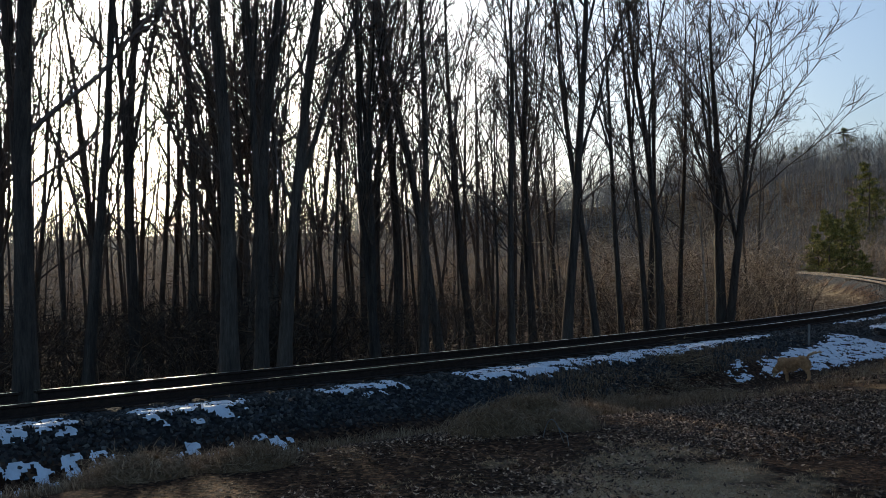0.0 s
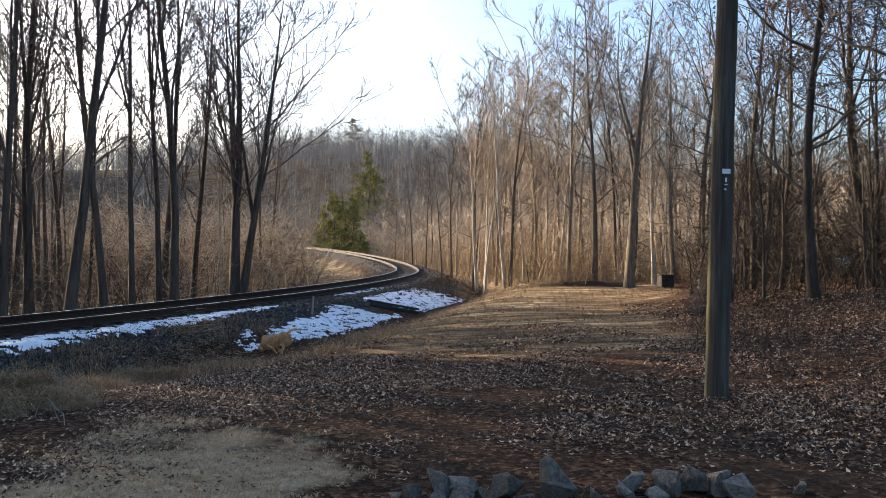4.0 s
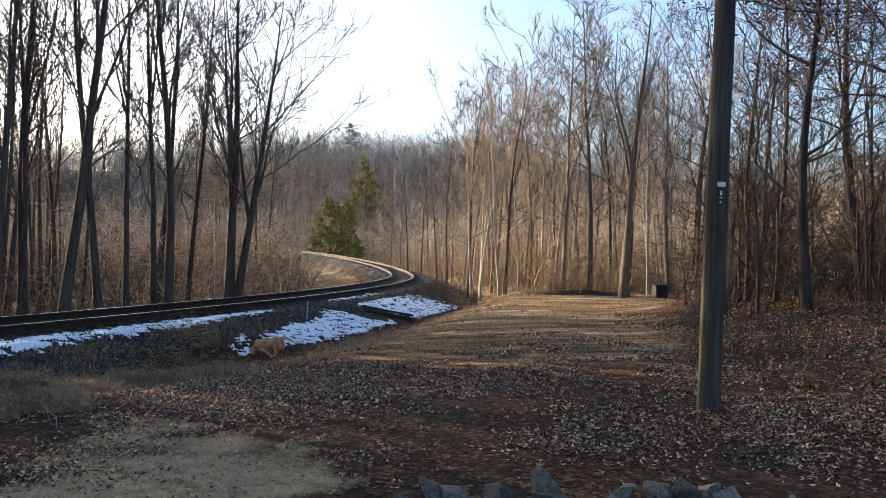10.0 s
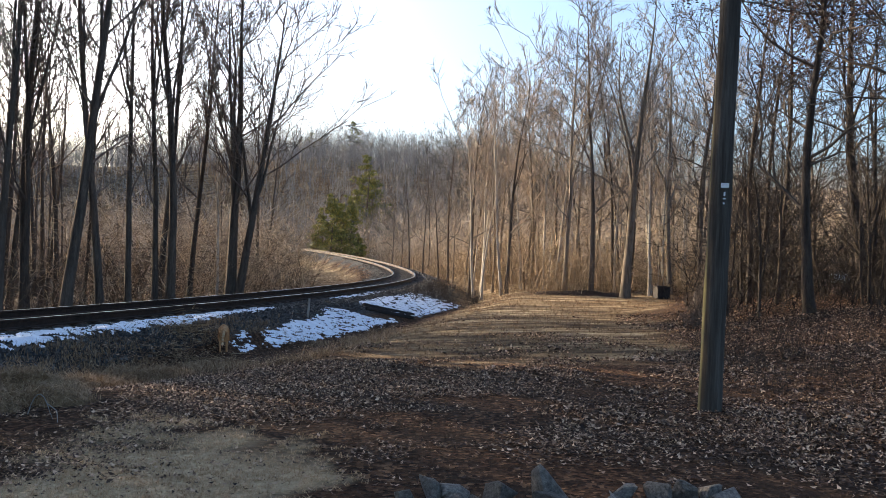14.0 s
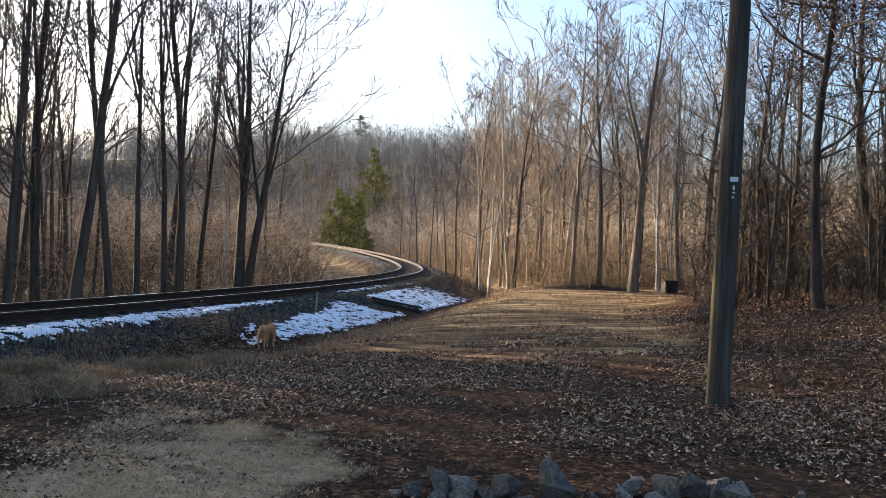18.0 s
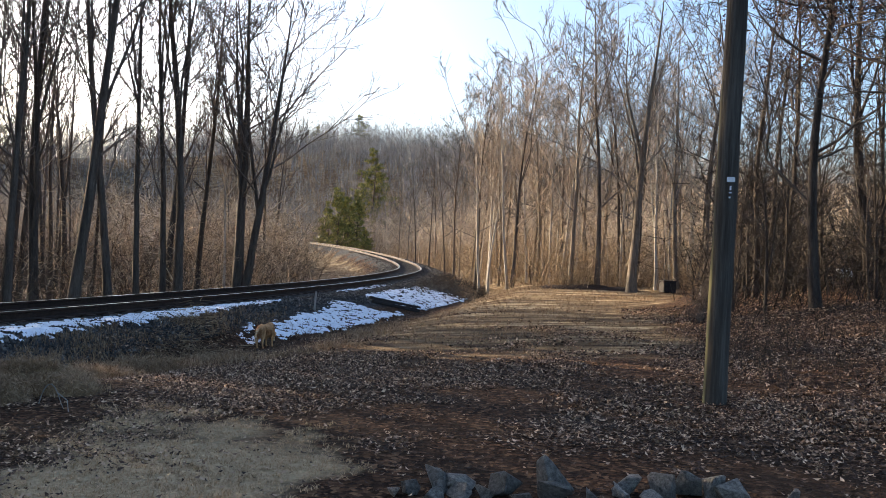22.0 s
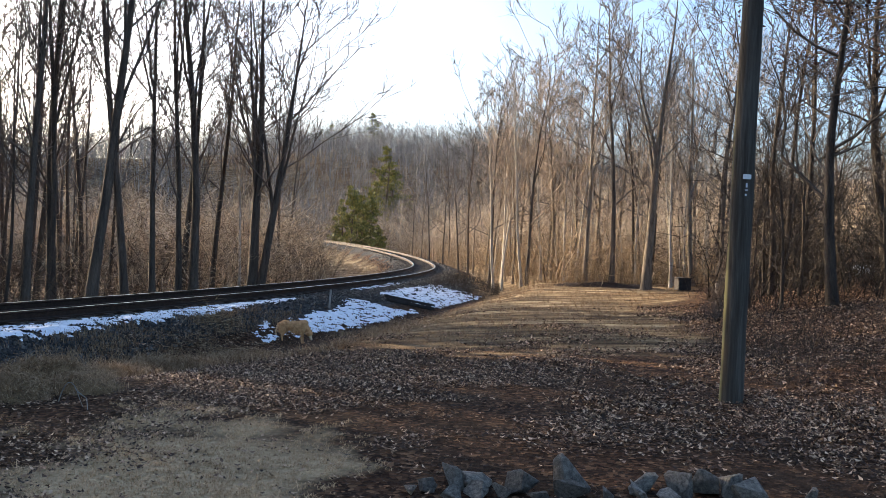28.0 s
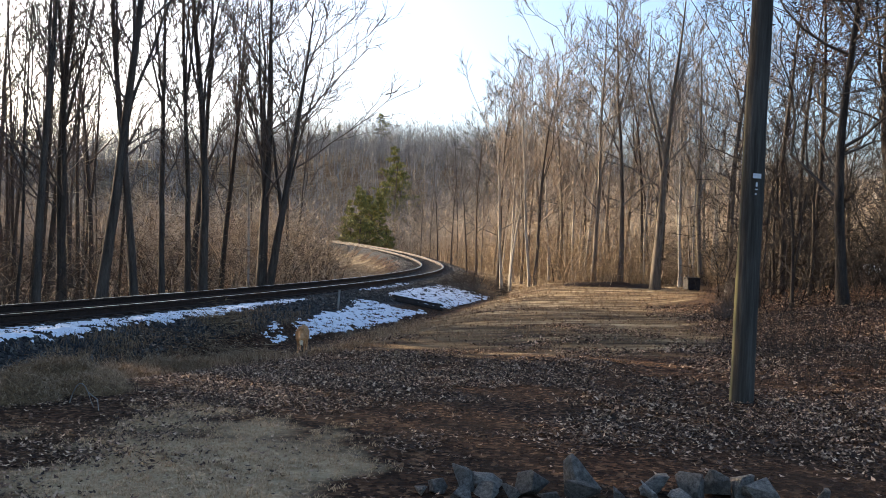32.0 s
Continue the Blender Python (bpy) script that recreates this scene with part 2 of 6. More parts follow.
_clay = ramp(_n, [(0.3, (0.0313, 0.0182, 0.0109)), (0.7, (0.0681, 0.0414, 0.0235))])
_l.new(_mid.outputs[0], _clay.inputs[0])
_cf = ramp(_n, [(0.46, (0, 0, 0)), (0.62, (0.55, 0.55, 0.55))])
_l.new(_big.outputs[0], _cf.inputs[0])
_c = mix(_n, _l, _cf.outputs[0], _lit.outputs[0], _clay.outputs[0])
_lawn = ramp(_n, [(0.25, (0.2494, 0.1729, 0.0979)), (0.5, (0.487, 0.3577, 0.2124)), (0.75, (0.689, 0.5308, 0.3319))])
_l.new(_fine.outputs[0], _lawn.inputs[0])


def zone_fac(source, lo, hi):
    a = _n.new("ShaderNodeMath")
    a.operation = "ADD"
    s = _n.new("ShaderNodeMath")
    s.operation, s.inputs[1].default_value = "MULTIPLY_ADD", 0.5
    s.inputs[2].default_value = -0.25
    _l.new(_mid.outputs[0], s.inputs[0])
    _l.new(source, a.inputs[0])
    _l.new(s.outputs[0], a.inputs[1])
    k = _n.new("ShaderNodeMapRange")
    k.inputs["From Min"].default_value, k.inputs["From Max"].default_value = lo, hi
    _l.new(a.outputs[0], k.inputs["Value"])
    return k.outputs[0]


_c = mix(_n, _l, zone_fac(_sep.outputs[0], 0.25, 0.75), _c, _lawn.outputs[0])
# stretched noise: mown swaths, and tree-shadow and sun stripes painted into the field
_streak_shade = noise_tex(_n, _l, 1.0, 7, 0.68, (0.22, 1.7, 1))
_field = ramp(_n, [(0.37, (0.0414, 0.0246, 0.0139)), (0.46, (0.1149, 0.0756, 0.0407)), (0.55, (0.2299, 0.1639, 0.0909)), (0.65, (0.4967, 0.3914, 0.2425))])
_l.new(_streak_shade.outputs[0], _field.inputs[0])
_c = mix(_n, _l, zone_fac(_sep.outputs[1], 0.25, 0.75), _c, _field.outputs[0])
_bal = ramp(_n, [(0.0, (0.0176, 0.0176, 0.0184)), (0.6, (0.0496, 0.0488, 0.0488)), (1.0, (0.112, 0.1096, 0.108))])
_l.new(_vc.outputs[1], _bal.inputs[0])
_c = mix(_n, _l, zone_fac(_sep.outputs[2], 0.25, 0.75), _c, _bal.outputs[0])
_l.new(_c, _b.inputs["Base Color"])
_hm = _n.new("ShaderNodeMath")
_hm.operation = "ADD"
_l.new(_fine.outputs[0], _hm.inputs[0])
_l.new(_vor.outputs["Distance"], _hm.inputs[1])
bump(_n, _l, _b, _hm.outputs[0], 0.9, 0.05)


# ---- mesh helpers ----
def mesh_np(name, verts, faces, mats, smooth=False, mat_index=None):
    """A mesh from arrays: verts (n, 3), faces (m, 3 or 4)."""
    verts, faces = np.asarray(verts, np.float32), np.asarray(faces, np.int32)
    me = bpy.data.meshes.new(name)
    k = faces.shape[1]
    size = np.full(len(faces), k, np.int32)
    loops = faces.ravel()
    if k == 4:
        three = faces[:, 2] == faces[:, 3]
        size[three] = 3
        keep = np.ones(faces.shape, bool)
        keep[three, 3] = False
        loops = faces[keep]
    me.vertices.add(len(verts))
    me.vertices.foreach_set("co", verts.ravel())
    me.loops.add(len(loops))
    me.loops.foreach_set("vertex_index", loops)
    me.polygons.add(len(faces))
    me.polygons.foreach_set("loop_start", np.concatenate([[0], np.cumsum(size)[:-1]]).astype(np.int32))
    for m in mats if isinstance(mats, (list, tuple)) else [mats]:
        me.materials.append(m)
    if mat_index is not None:
        me.polygons.foreach_set("material_index", np.asarray(mat_index, np.int32))
    me.polygons.foreach_set("use_smooth", np.full(len(faces), smooth))
    me.update(calc_edges=True)
    return me


def bm_mesh(name, bm, mat, smooth=False):
    me = bpy.data.meshes.new(name)
    bm.to_mesh(me)
    bm.free()
    me.materials.append(mat)
    for p in me.polygons:
        p.use_smooth = smooth
    return me


def part(name, bm, mat, parent, label="", smooth=False, m=None):
    ob = new(name, bm_mesh(name, bm, mat, smooth) if isinstance(bm, bmesh.types.BMesh) else bm)
    ob.parent = parent
    if m is not None:
        ob.matrix_local = m
    return tagged(ob, label)


def scatter(proto_v, proto_f, mats4):
    """Many turned and scaled copies of a small shape, joined: (verts, faces). mats4: (n, 4, 4)."""
    pv = np.c_[np.asarray(proto_v, float), np.ones(len(proto_v))]
    v = np.einsum("nij,kj->nki", mats4[:, :3, :], pv)
    f = np.asarray(proto_f)[None] + (np.arange(len(mats4)) * len(pv))[:, None, None]
    return v.reshape(-1, 3), f.reshape(-1, np.asarray(proto_f).shape[1])


def rand_mats(pos, scale, yaw, tilt_x=None, tilt_y=None):
    n = len(pos)
    cz, sz = np.cos(yaw), np.sin(yaw)
    tx = np.zeros(n) if tilt_x is None else tilt_x
    ty = np.zeros(n) if tilt_y is None else tilt_y
    cx, sx, cy, sy = np.cos(tx), np.sin(tx), np.cos(ty), np.sin(ty)
    z, o = np.zeros(n), np.ones(n)
    rz = np.array([[cz, -sz, z], [sz, cz, z], [z, z, o]]).transpose(2, 0, 1)
    rx = np.array([[o, z, z], [z, cx, -sx], [z, sx, cx]]).transpose(2, 0, 1)
    ry = np.array([[cy, z, sy], [z, o, z], [-sy, z, cy]]).transpose(2, 0, 1)
    r = rz @ rx @ ry
    sc = np.asarray(scale, float)
    r = r * (sc[:, None, None] if sc.ndim == 1 else sc[:, None, :])
    m = np.zeros((n, 4, 4))
    m[:, :3, :3], m[:, :3, 3], m[:, 3, 3] = r, pos, 1
    return m


def smooth01(a, b, x):
    t = np.clip((x - a) / (b - a), 0, 1)
    return t * t * (3 - 2 * t)


def vnoise(x, y, scale, seed=0):
    """Smooth value noise, vectorised."""
    x, y = np.asarray(x, float) / scale + 137.3 * seed, np.asarray(y, float) / scale + 71.7 * seed
    xi, yi = np.floor(x), np.floor(y)
    fx, fy = x - xi, y - yi
    fx, fy = fx * fx * (3 - 2 * fx), fy * fy * (3 - 2 * fy)

    def h(a, b):
        s = np.sin(a * 127.1 + b * 311.7 + seed * 17.17) * 43758.5453
        return s - np.floor(s)
    return (h(xi, yi) * (1 - fx) + h(xi + 1, yi) * fx) * (1 - fy) + (h(xi, yi + 1) * (1 - fx) + h(xi + 1, yi + 1) * fx) * fy


def fnoise(x, y, scale, seed=0, octaves=4):
    v, a, tot = 0.0, 1.0, 0.0
    for i in range(octaves):
        v = v + a * vnoise(x, y, scale / 2 ** i, seed + i)
        tot += a
        a *= 0.55
    return v / tot


# ---- the railway's line: straight past the camera, then a left-hand curve, rising at its far end ----
def build_line():
    step, u = 0.5, np.arange(-60, 190, 0.5)
    head = np.radians(70.85 + np.cumsum(0.465 * np.clip((u - 14.0) / 0.9, 0, 1)) * step)
    x, y = np.cumsum(np.cos(head) * step), np.cumsum(np.sin(head) * step)
    k = int(np.argmin(abs(u - 6.5)))
    x, y = x - x[k] - 11.363, y - y[k] + 4.906
    z = 0.38 + 2.74 * smooth01(55.2, 162.2, u)
    return u, x, y, z, head


LU, LX, LY, LZ, LH = build_line()


def line_at(u):
    return (np.interp(u, LU, LX), np.interp(u, LU, LY), np.interp(u, LU, LZ), np.interp(u, LU, LH))


def line_point(u, s, dz=0.0):
    """A place s metres towards the camera's side of the line's centre, u along it, dz over the rail tops."""
    x, y, z, h = line_at(u)
    return np.stack([x + s * np.sin(h), y - s * np.cos(h), z + dz], -1)


def line_coords(x, y):
    """Along and across the line, and its height there, for arrays of places."""
    x, y = np.atleast_1d(x).astype(float), np.atleast_1d(y).astype(float)
    us, ss, zs = np.empty(len(x)), np.empty(len(x)), np.empty(len(x))
    for i in range(0, len(x), 4000):
        d = (x[i:i + 4000, None] - LX) ** 2 + (y[i:i + 4000, None] - LY) ** 2
        k = d.argmin(1)
        ex, ey = x[i:i + 4000] - LX[k], y[i:i + 4000] - LY[k]
        du = ex * np.cos(LH[k]) + ey * np.sin(LH[k])
        us[i:i + 4000] = LU[k] + np.clip(du, -0.25, 0.25)
        ss[i:i + 4000] = ex * np.sin(LH[k]) - ey * np.cos(LH[k])
        dist = np.sqrt(d[np.arange(len(k)), k])
        ss[i:i + 4000] = np.where(dist > 30, np.sign(ss[i:i + 4000]) * dist, ss[i:i + 4000])
        zs[i:i + 4000] = LZ[k]
    return us, ss, zs


def ditch_at(u):
    """How far from the line's centre the ditch runs."""
    return np.interp(u, [0, 8, 12, 15, 18, 20, 24, 28, 35, 40, 60], DITCH)


DITCH = [2.3, 2.35, 2.6, 3.0, 3.2, 3.4, 3.65, 3.8, 4.2, 4.5, 4.8]


def ground_z(x, y):
    x, y = np.atleast_1d(x).astype(float), np.atleast_1d(y).astype(float)
    u, s, zt = line_coords(x, y)
    r = np.hypot(x, y)
    az = np.degrees(np.arctan2(x, y))
    # the lot and the field
    g = 0.02 - 0.35 * smooth01(7, 16, y) * smooth01(4, -4, x) + 0.05 * (fnoise(x, y, 5, 3) - 0.5)
    g = g + 0.08 * smooth01(24, 40, y) * smooth01(-2, 8, x)
    g = g + np.maximum(0.75 * smooth01(5.5, 17, x - 0.06 * y) * smooth01(60, 25, y), 0.97 * smooth01(3.0, 10.5, x - 0.06 * y) * smooth01(35, 24, y)) * smooth01(2, 9, y)
    g = g + 1.2 * smooth01(17, 34, x) * smooth01(70, 30, y)
    g = g + 0.12 * (fnoise(x, y, 14, 9) - 0.5)
    g = g + 0.14 * (fnoise(x * 0.5, y, 1.6, 15) - 0.5) * smooth01(14, 20, y) * smooth01(48, 40, y)
    # rough cut bank between field and line
    g = np.where(s > 0, g, -1.0 + 0.5 * (fnoise(x, y, 9, 5) - 0.5))
    # hills all round
    ridge = np.interp(az, [-180, -110, -75, -55, -38, -22, -8, 4, 20, 40, 80, 180], [6, 13, 17, 20, 20, 24, 30, 28.5, 24, 22, 12, 6])
    g = g + ridge * smooth01(60, 265, r) * (0.86 + 0.28 * fnoise(x, y, 60, 11)) * smooth01(5, 50, np.where(u < 187, np.abs(s), np.hypot(x - LX[-1], y - LY[-1])))
    # the bank that carries the line: level bed, stone shoulder, ditch
    bed = zt - 0.22
    ditch = ditch_at(u)
    low = -0.46 + 0.05 * (fnoise(x, y, 3, 4) - 0.5)
    slope = bed + (low - bed) * smooth01(1.55, 1.0, 0) * np.clip((s - 1.75) / (ditch - 1.75), 0, 1) ** 1.05
    near_side = np.where(s < 1.75, bed, np.where(s < ditch, slope, low + (g - low) * smooth01(0, 2.6, s - ditch) ** 0.8))
    far_low = -0.7 + (zt - 0.1) * 0.4
    far_side = np.where(s > -1.75, bed, np.where(s > -4.2, bed + (far_low - bed) * np.clip((-s - 1.75) / 2.45, 0, 1), far_low + (g - far_low) * smooth01(0, 6, -s - 4.2)))
    inside = (u > -59) & (u < 188)
    out = np.where(s >= 0, near_side, far_side)
    return np.where(inside, out, g)


def zones(x, y):
    """Dry lawn, mown field and stone shares of the ground."""
    u, s, _ = line_coords(x, y)
    lawn = 1.3 * (1.05 - np.hypot((x + 2.25 + 0.12 * (y - 7)) / 1.75, (y - 5.7) / 2.7))
    lawn = np.clip(lawn + 1.5 * (fnoise(x, y, 1.3, 21) - 0.5) + 1.3 * (fnoise(x, y, 0.4, 22) - 0.5), 0, 1) * smooth01(-0.5, 0.0, lawn) * (s > 4)
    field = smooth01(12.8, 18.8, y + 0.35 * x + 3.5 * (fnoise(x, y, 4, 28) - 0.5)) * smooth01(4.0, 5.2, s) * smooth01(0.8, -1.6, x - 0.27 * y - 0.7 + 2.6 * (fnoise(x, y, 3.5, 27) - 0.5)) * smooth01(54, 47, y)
    stone = np.where(s > 0, smooth01(0.2, -0.9, s - ditch_at(u) + 0.6 * smooth01(15, 22, u)), smooth01(3.4, 2.4, -s)) * np.where(np.abs(s) < 2.3, 1, smooth01(60, 40, u))
    field = np.clip(field + smooth01(38, 46, u) * smooth01(9, 7, np.abs(s)) * smooth01(3.0, 3.6, np.abs(s)), 0, 1)
    # far slopes borrow the field's paler tone: sun on leaf litter painted in
    field = np.maximum(field, 0.55 * smooth01(70, 115, np.hypot(x, y)))
    return lawn, field, stone


def axis_lines(lo, hi, fine_lo, fine_hi, step, grow=1.16):
    a = list(np.arange(fine_lo, fine_hi + 1e-6, step))
    d, p = step, fine_hi
    while p < hi:
        d *= grow
        p += d
        a.append(p)
    d, p = step, fine_lo
    while p > lo:
        d *= grow
        p -= d
        a.insert(0, p)
    return np.array(a)


def grid_faces(nx, ny):
    i, j = np.meshgrid(np.arange(nx - 1), np.arange(ny - 1))
    a = (j * nx + i).ravel()
    return np.stack([a, a + 1, a + nx + 1, a + nx], 1)


def build_ground():
    xs = axis_lines(-900, 900, -15, 16, 0.22, 1.12)
    ys = axis_lines(-900, 900, 1.5, 42, 0.25, 1.12)
    gx, gy = np.meshgrid(xs, ys)
    x, y = gx.ravel(), gy.ravel()
    z = ground_z(x, y)
    me = mesh_np("ground", np.stack([x, y, z], 1), grid_faces(len(xs), len(ys)), GROUND, True)
    at = me.color_attributes.new("zone", "FLOAT_COLOR", "POINT")
    a, b, c = zones(x, y)
    at.data.foreach_set("color", np.stack([a, b, c, np.ones_like(a)], 1).astype(np.float32).ravel())
    tagged(new("ground", me), "sloping ground of leaf litter, dry grass and red clay", "ground", kind="structure")


build_ground()


# ---- railway track ----
def build_track():
    track = tagged(new("railway_track"), "single railway track with worn shiny rails on dark stone ballast", "railway track")
    us = np.arange(-20, 160, 0.5)
    prof = [(-0.035, 0.0), (0.035, 0.0), (0.037, -0.035), (0.012, -0.05), (0.010, -0.135), (0.07, -0.152), (0.07, -0.168),
            (-0.07, -0.168), (-0.07, -0.152), (-0.010, -0.135), (-0.012, -0.05), (-0.037, -0.035)]
    for side in (-0.753, 0.753):
        v = np.concatenate([line_point(us, side + a, b) for a, b in prof]).reshape(len(prof), len(us), 3)
        k, n = len(prof), len(us)
        f, mi = [], []
        for i in range(k):
            j = (i + 1) % k
            for q in range(n - 1):
                f.append((i * n + q, i * n + q + 1, j * n + q + 1, j * n + q))
                mi.append(1 if i == 0 else 0)
        part("rail", mesh_np("rail", v.reshape(-1, 3), f, [RAIL_SIDE, RAIL_TOP], False, mi), None, track, "rusty steel rail with a shiny head")
    bm = bmesh.new()
    bmesh.ops.create_cube(bm, size=1, matrix=Matrix.Diagonal((2.55, 0.23, 0.17, 1)))
    bmesh.ops.bevel(bm, geom=bm.edges[:], offset=0.015, segments=1, affect="EDGES")
    tie_mesh = bm_mesh("tie", bm, TIE)
    bm = bmesh.new()
    bmesh.ops.create_cube(bm, size=1, matrix=Matrix.Diagonal((0.34, 0.19, 0.022, 1)))
    bmesh.ops.bevel(bm, geom=bm.edges[:], offset=0.006, segments=1, affect="EDGES")
    plate_mesh = bm_mesh("tie_plate", bm, PLATE)
    rnd = random.Random(5)
    for i in range(190):
        u = -8 + i * 0.56
        x, y, z, h = [float(q) for q in line_at(u)]
        tie = new("tie", tie_mesh)
        tie.parent = track
        tie.matrix_local = Matrix.Translation((x, y, z - 0.168 - 0.02 - 0.085)) @ Matrix.Rotation(h - math.pi / 2 + rnd.uniform(-0.015, 0.015), 4, "Z")
        if i < 75:
            for sgn in (-0.753, 0.753):
                pl = new("tie_plate", plate_mesh)
                pl.parent = tie
                pl.matrix_local = Matrix.Translation((sgn, 0, 0.085 + 0.011))


build_track()


# ---- ballast stones, snow ----
def stone_proto(seed, n=8):
    rnd = np.random.RandomState(seed)
    v = np.array([(1, 0, 0), (-1, 0, 0), (0, 1, 0), (0, -1, 0), (0, 0, 1), (0, 0, -1)], float) * rnd.uniform(0.6, 1.1, (6, 3))
    v += rnd.uniform(-0.2, 0.2, (6, 3))
    f = [(0, 2, 4), (2, 1, 4), (1, 3, 4), (3, 0, 4), (2, 0, 5), (1, 2, 5), (3, 1, 5), (0, 3, 5)]
    return v, f


def build_ballast():
    rnd = np.random.RandomState(8)
    n = 15000
    u = 2 + 50 * rnd.rand(n) ** 1.4
    lim = ditch_at(u) - 0.3 - 1.0 * smooth01(16, 26, u)
    s = np.where(rnd.rand(n) < 0.2, rnd.uniform(-2.2, 1.75, n), 0.9 + (lim - 0.9) * rnd.rand(n))
    far = 2600
    u, s = np.r_[u, rnd.uniform(36, 84, far)], np.r_[s, rnd.uniform(-3.0, 2.4, far)]
    n += far
    p = line_point(u, s)
    p[:, 2] = ground_z(p[:, 0], p[:, 1]) + 0.008
    v, f = scatter(*stone_proto(1), rand_mats(p, rnd.uniform(0.026, 0.055, n) * np.where(u > 36, 1.5, 1), rnd.rand(n) * 6.3, rnd.rand(n) * 3, rnd.rand(n) * 3))
    tagged(new("ballast", mesh_np("ballast", v, f, CRUSHED)), "dark crushed stone ballast along the track", "ballast", kind="stuff")


build_ballast()


def build_snow():
    us, ss = np.concatenate([np.arange(2, 9, 0.018), np.arange(9, 13, 0.03), np.arange(13, 20, 0.04), np.arange(20, 41, 0.05)]), np.arange(0.95, 5.2, 0.026)
    gu, gs = np.meshgrid(us, ss)
    u, s = gu.ravel(), gs.ravel()
    ditch = ditch_at(u)
    p = line_point(u, s)

    def box(v, a, b, soft):
        return smooth01(a - soft, a + soft, v) * smooth01(b + soft, b - soft, v)
    wob = fnoise(p[:, 0], p[:, 1], 1.6, 33, 3) - 0.5
    # a strip along the tie ends, broken into patches where it nears the lot
    strip = box(s + 0.3 * wob, 1.14, 1.90 - 0.28 * smooth01(21, 24.5, u), 0.20) * smooth01(26, 23.5, u) * (0.60 + 0.36 * smooth01(12.5, 15.5, u))
    strip = strip * np.maximum(np.maximum(smooth01(8.6, 8.1, u), box(u, 9.1, 10.65, 0.2)), np.maximum(box(u, 11.7, 13.2, 0.2), smooth01(14.2, 15.0, u)))
    strip = np.maximum(strip, 0.50 * box(s + 0.3 * wob, 0.95, 1.5, 0.15) * box(u, 30, 37, 1.0))
    # in the ditch
    low = 0.47 * np.exp(-((s - ditch + 0.12) / 0.22) ** 2) * smooth01(11.3, 10.6, u) * (1 - 0.5 * box(u, 8.85, 9.35, 0.2))
    low = np.maximum(low, 0.75 * box(u, 14.35, 15.45, 0.15) * box(s, 2.66, 2.84, 0.08))
    low = np.maximum(low, 0.62 * box(u, 20.2, 21.6, 0.3) * box(s + 0.25 * (u - 20.8), 2.7, 3.15, 0.2))
    # up the bank: one wide patch, and one beyond the timbers
    top = np.interp(u, [21, 23, 25, 28, 31, 36, 41], [3.05, 2.6, 2.42, 2.16, 2.1, 2.05, 2.2])
    bank = smooth01(-0.12, 0.2, s - top + 0.7 * wob) * smooth01(0.02, -0.2, s - ditch + 0.25 * wob) * smooth01(20.9, 21.8, u) * smooth01(40.5, 37.0, u + 1.5 * wob)
    gap = smooth01(-0.25, 0.15, u - 28.3 - 0.8 * (s - 2.73)) * smooth01(0.25, -0.1, u - 30.2 - 0.99 * (s - 2.44)) * (1 - 0.75 * box(u, 28.8, 29.5, 0.2) * smooth01(3.3, 3.5, s))
    bank = bank * (1 - gap) * (1 - 0.10 * smooth01(30, 36, u))
    m = np.maximum(np.maximum(strip, low), bank)
    # stones and grass tips that break through, in slanting streaks
    rough = 0.55 * (fnoise(p[:, 0], p[:, 1], 0.9, 31, 4) - 0.5) + 1.5 * (fnoise(0.6 * u + 0.5 * s, 1.7 * s - 0.7 * u, 0.17, 40, 3) - 0.5) + 2.0 * (fnoise(u - 0.3 * s, s, 0.085, 45, 2) - 0.5)
    m = m + rough * smooth01(0.05, 0.4, m) * (1.5 - 0.5 * smooth01(0.8, 1.0, m))
    m = m - 0.95 * smooth01(0.54, 0.68, fnoise(0.45 * u + 0.8 * s, 2.6 * s - 1.0 * u, 0.20, 49, 2)) * smooth01(13, 16, u)
    thick = m - 0.52
    p[:, 2] = ground_z(p[:, 0], p[:, 1]) + np.clip(thick * 0.06, 0, 0.03) + 0.015
    f = grid_faces(len(us), len(ss))
    f = f[thick[f].mean(1) > 0]
    keep, inv = np.unique(f, return_inverse=True)
    tagged(new("snow_patches", mesh_np("snow_patches", p[keep], inv.reshape(f.shape), SNOW, True)),
           "thin patches of old snow along the ditch and bank", "snow", kind="stuff")


build_snow()


# ---- trees ----
def tube(V, F, pts, rad, n):
    """A tapered limb through pts, added to the lists V and F (triangles and quads as quads)."""
    base = len(V)
    m = len(pts)
    for i, (p, r) in enumerate(zip(pts, rad)):
        d = (pts[min(i + 1, m - 1)] - pts[max(i - 1, 0)])
        d = d / (np.linalg.norm(d) + 1e-9)
        a = np.cross(d, (0.31, 0.95, 0.05) if abs(d[1]) < 0.9 else (1.0, 0, 0))
        a /= np.linalg.norm(a)
        b = np.cross(d, a)
        for k in range(n):
            w = 2 * math.pi * k / n
            V.append(p + r * (math.cos(w) * a + math.sin(w) * b))
    for i in range(m - 1):
        for k in range(n):
            q = (k + 1) % n
            F.append((base + i * n + k, base + i * n + q, base + (i + 1) * n + q, base + (i + 1) * n + k))


def limb(rnd, start, way, length, segs, up, wander):
    pts, d, p = [start], way / np.linalg.norm(way), start
    for i in range(segs):
        d = d + np.array([rnd.gauss(0, wander), rnd.gauss(0, wander), rnd.gauss(0, wander * 0.6) + up])
        d /= np.linalg.norm(d)
        p = p + d * length / segs
        pts.append(p)
    return pts


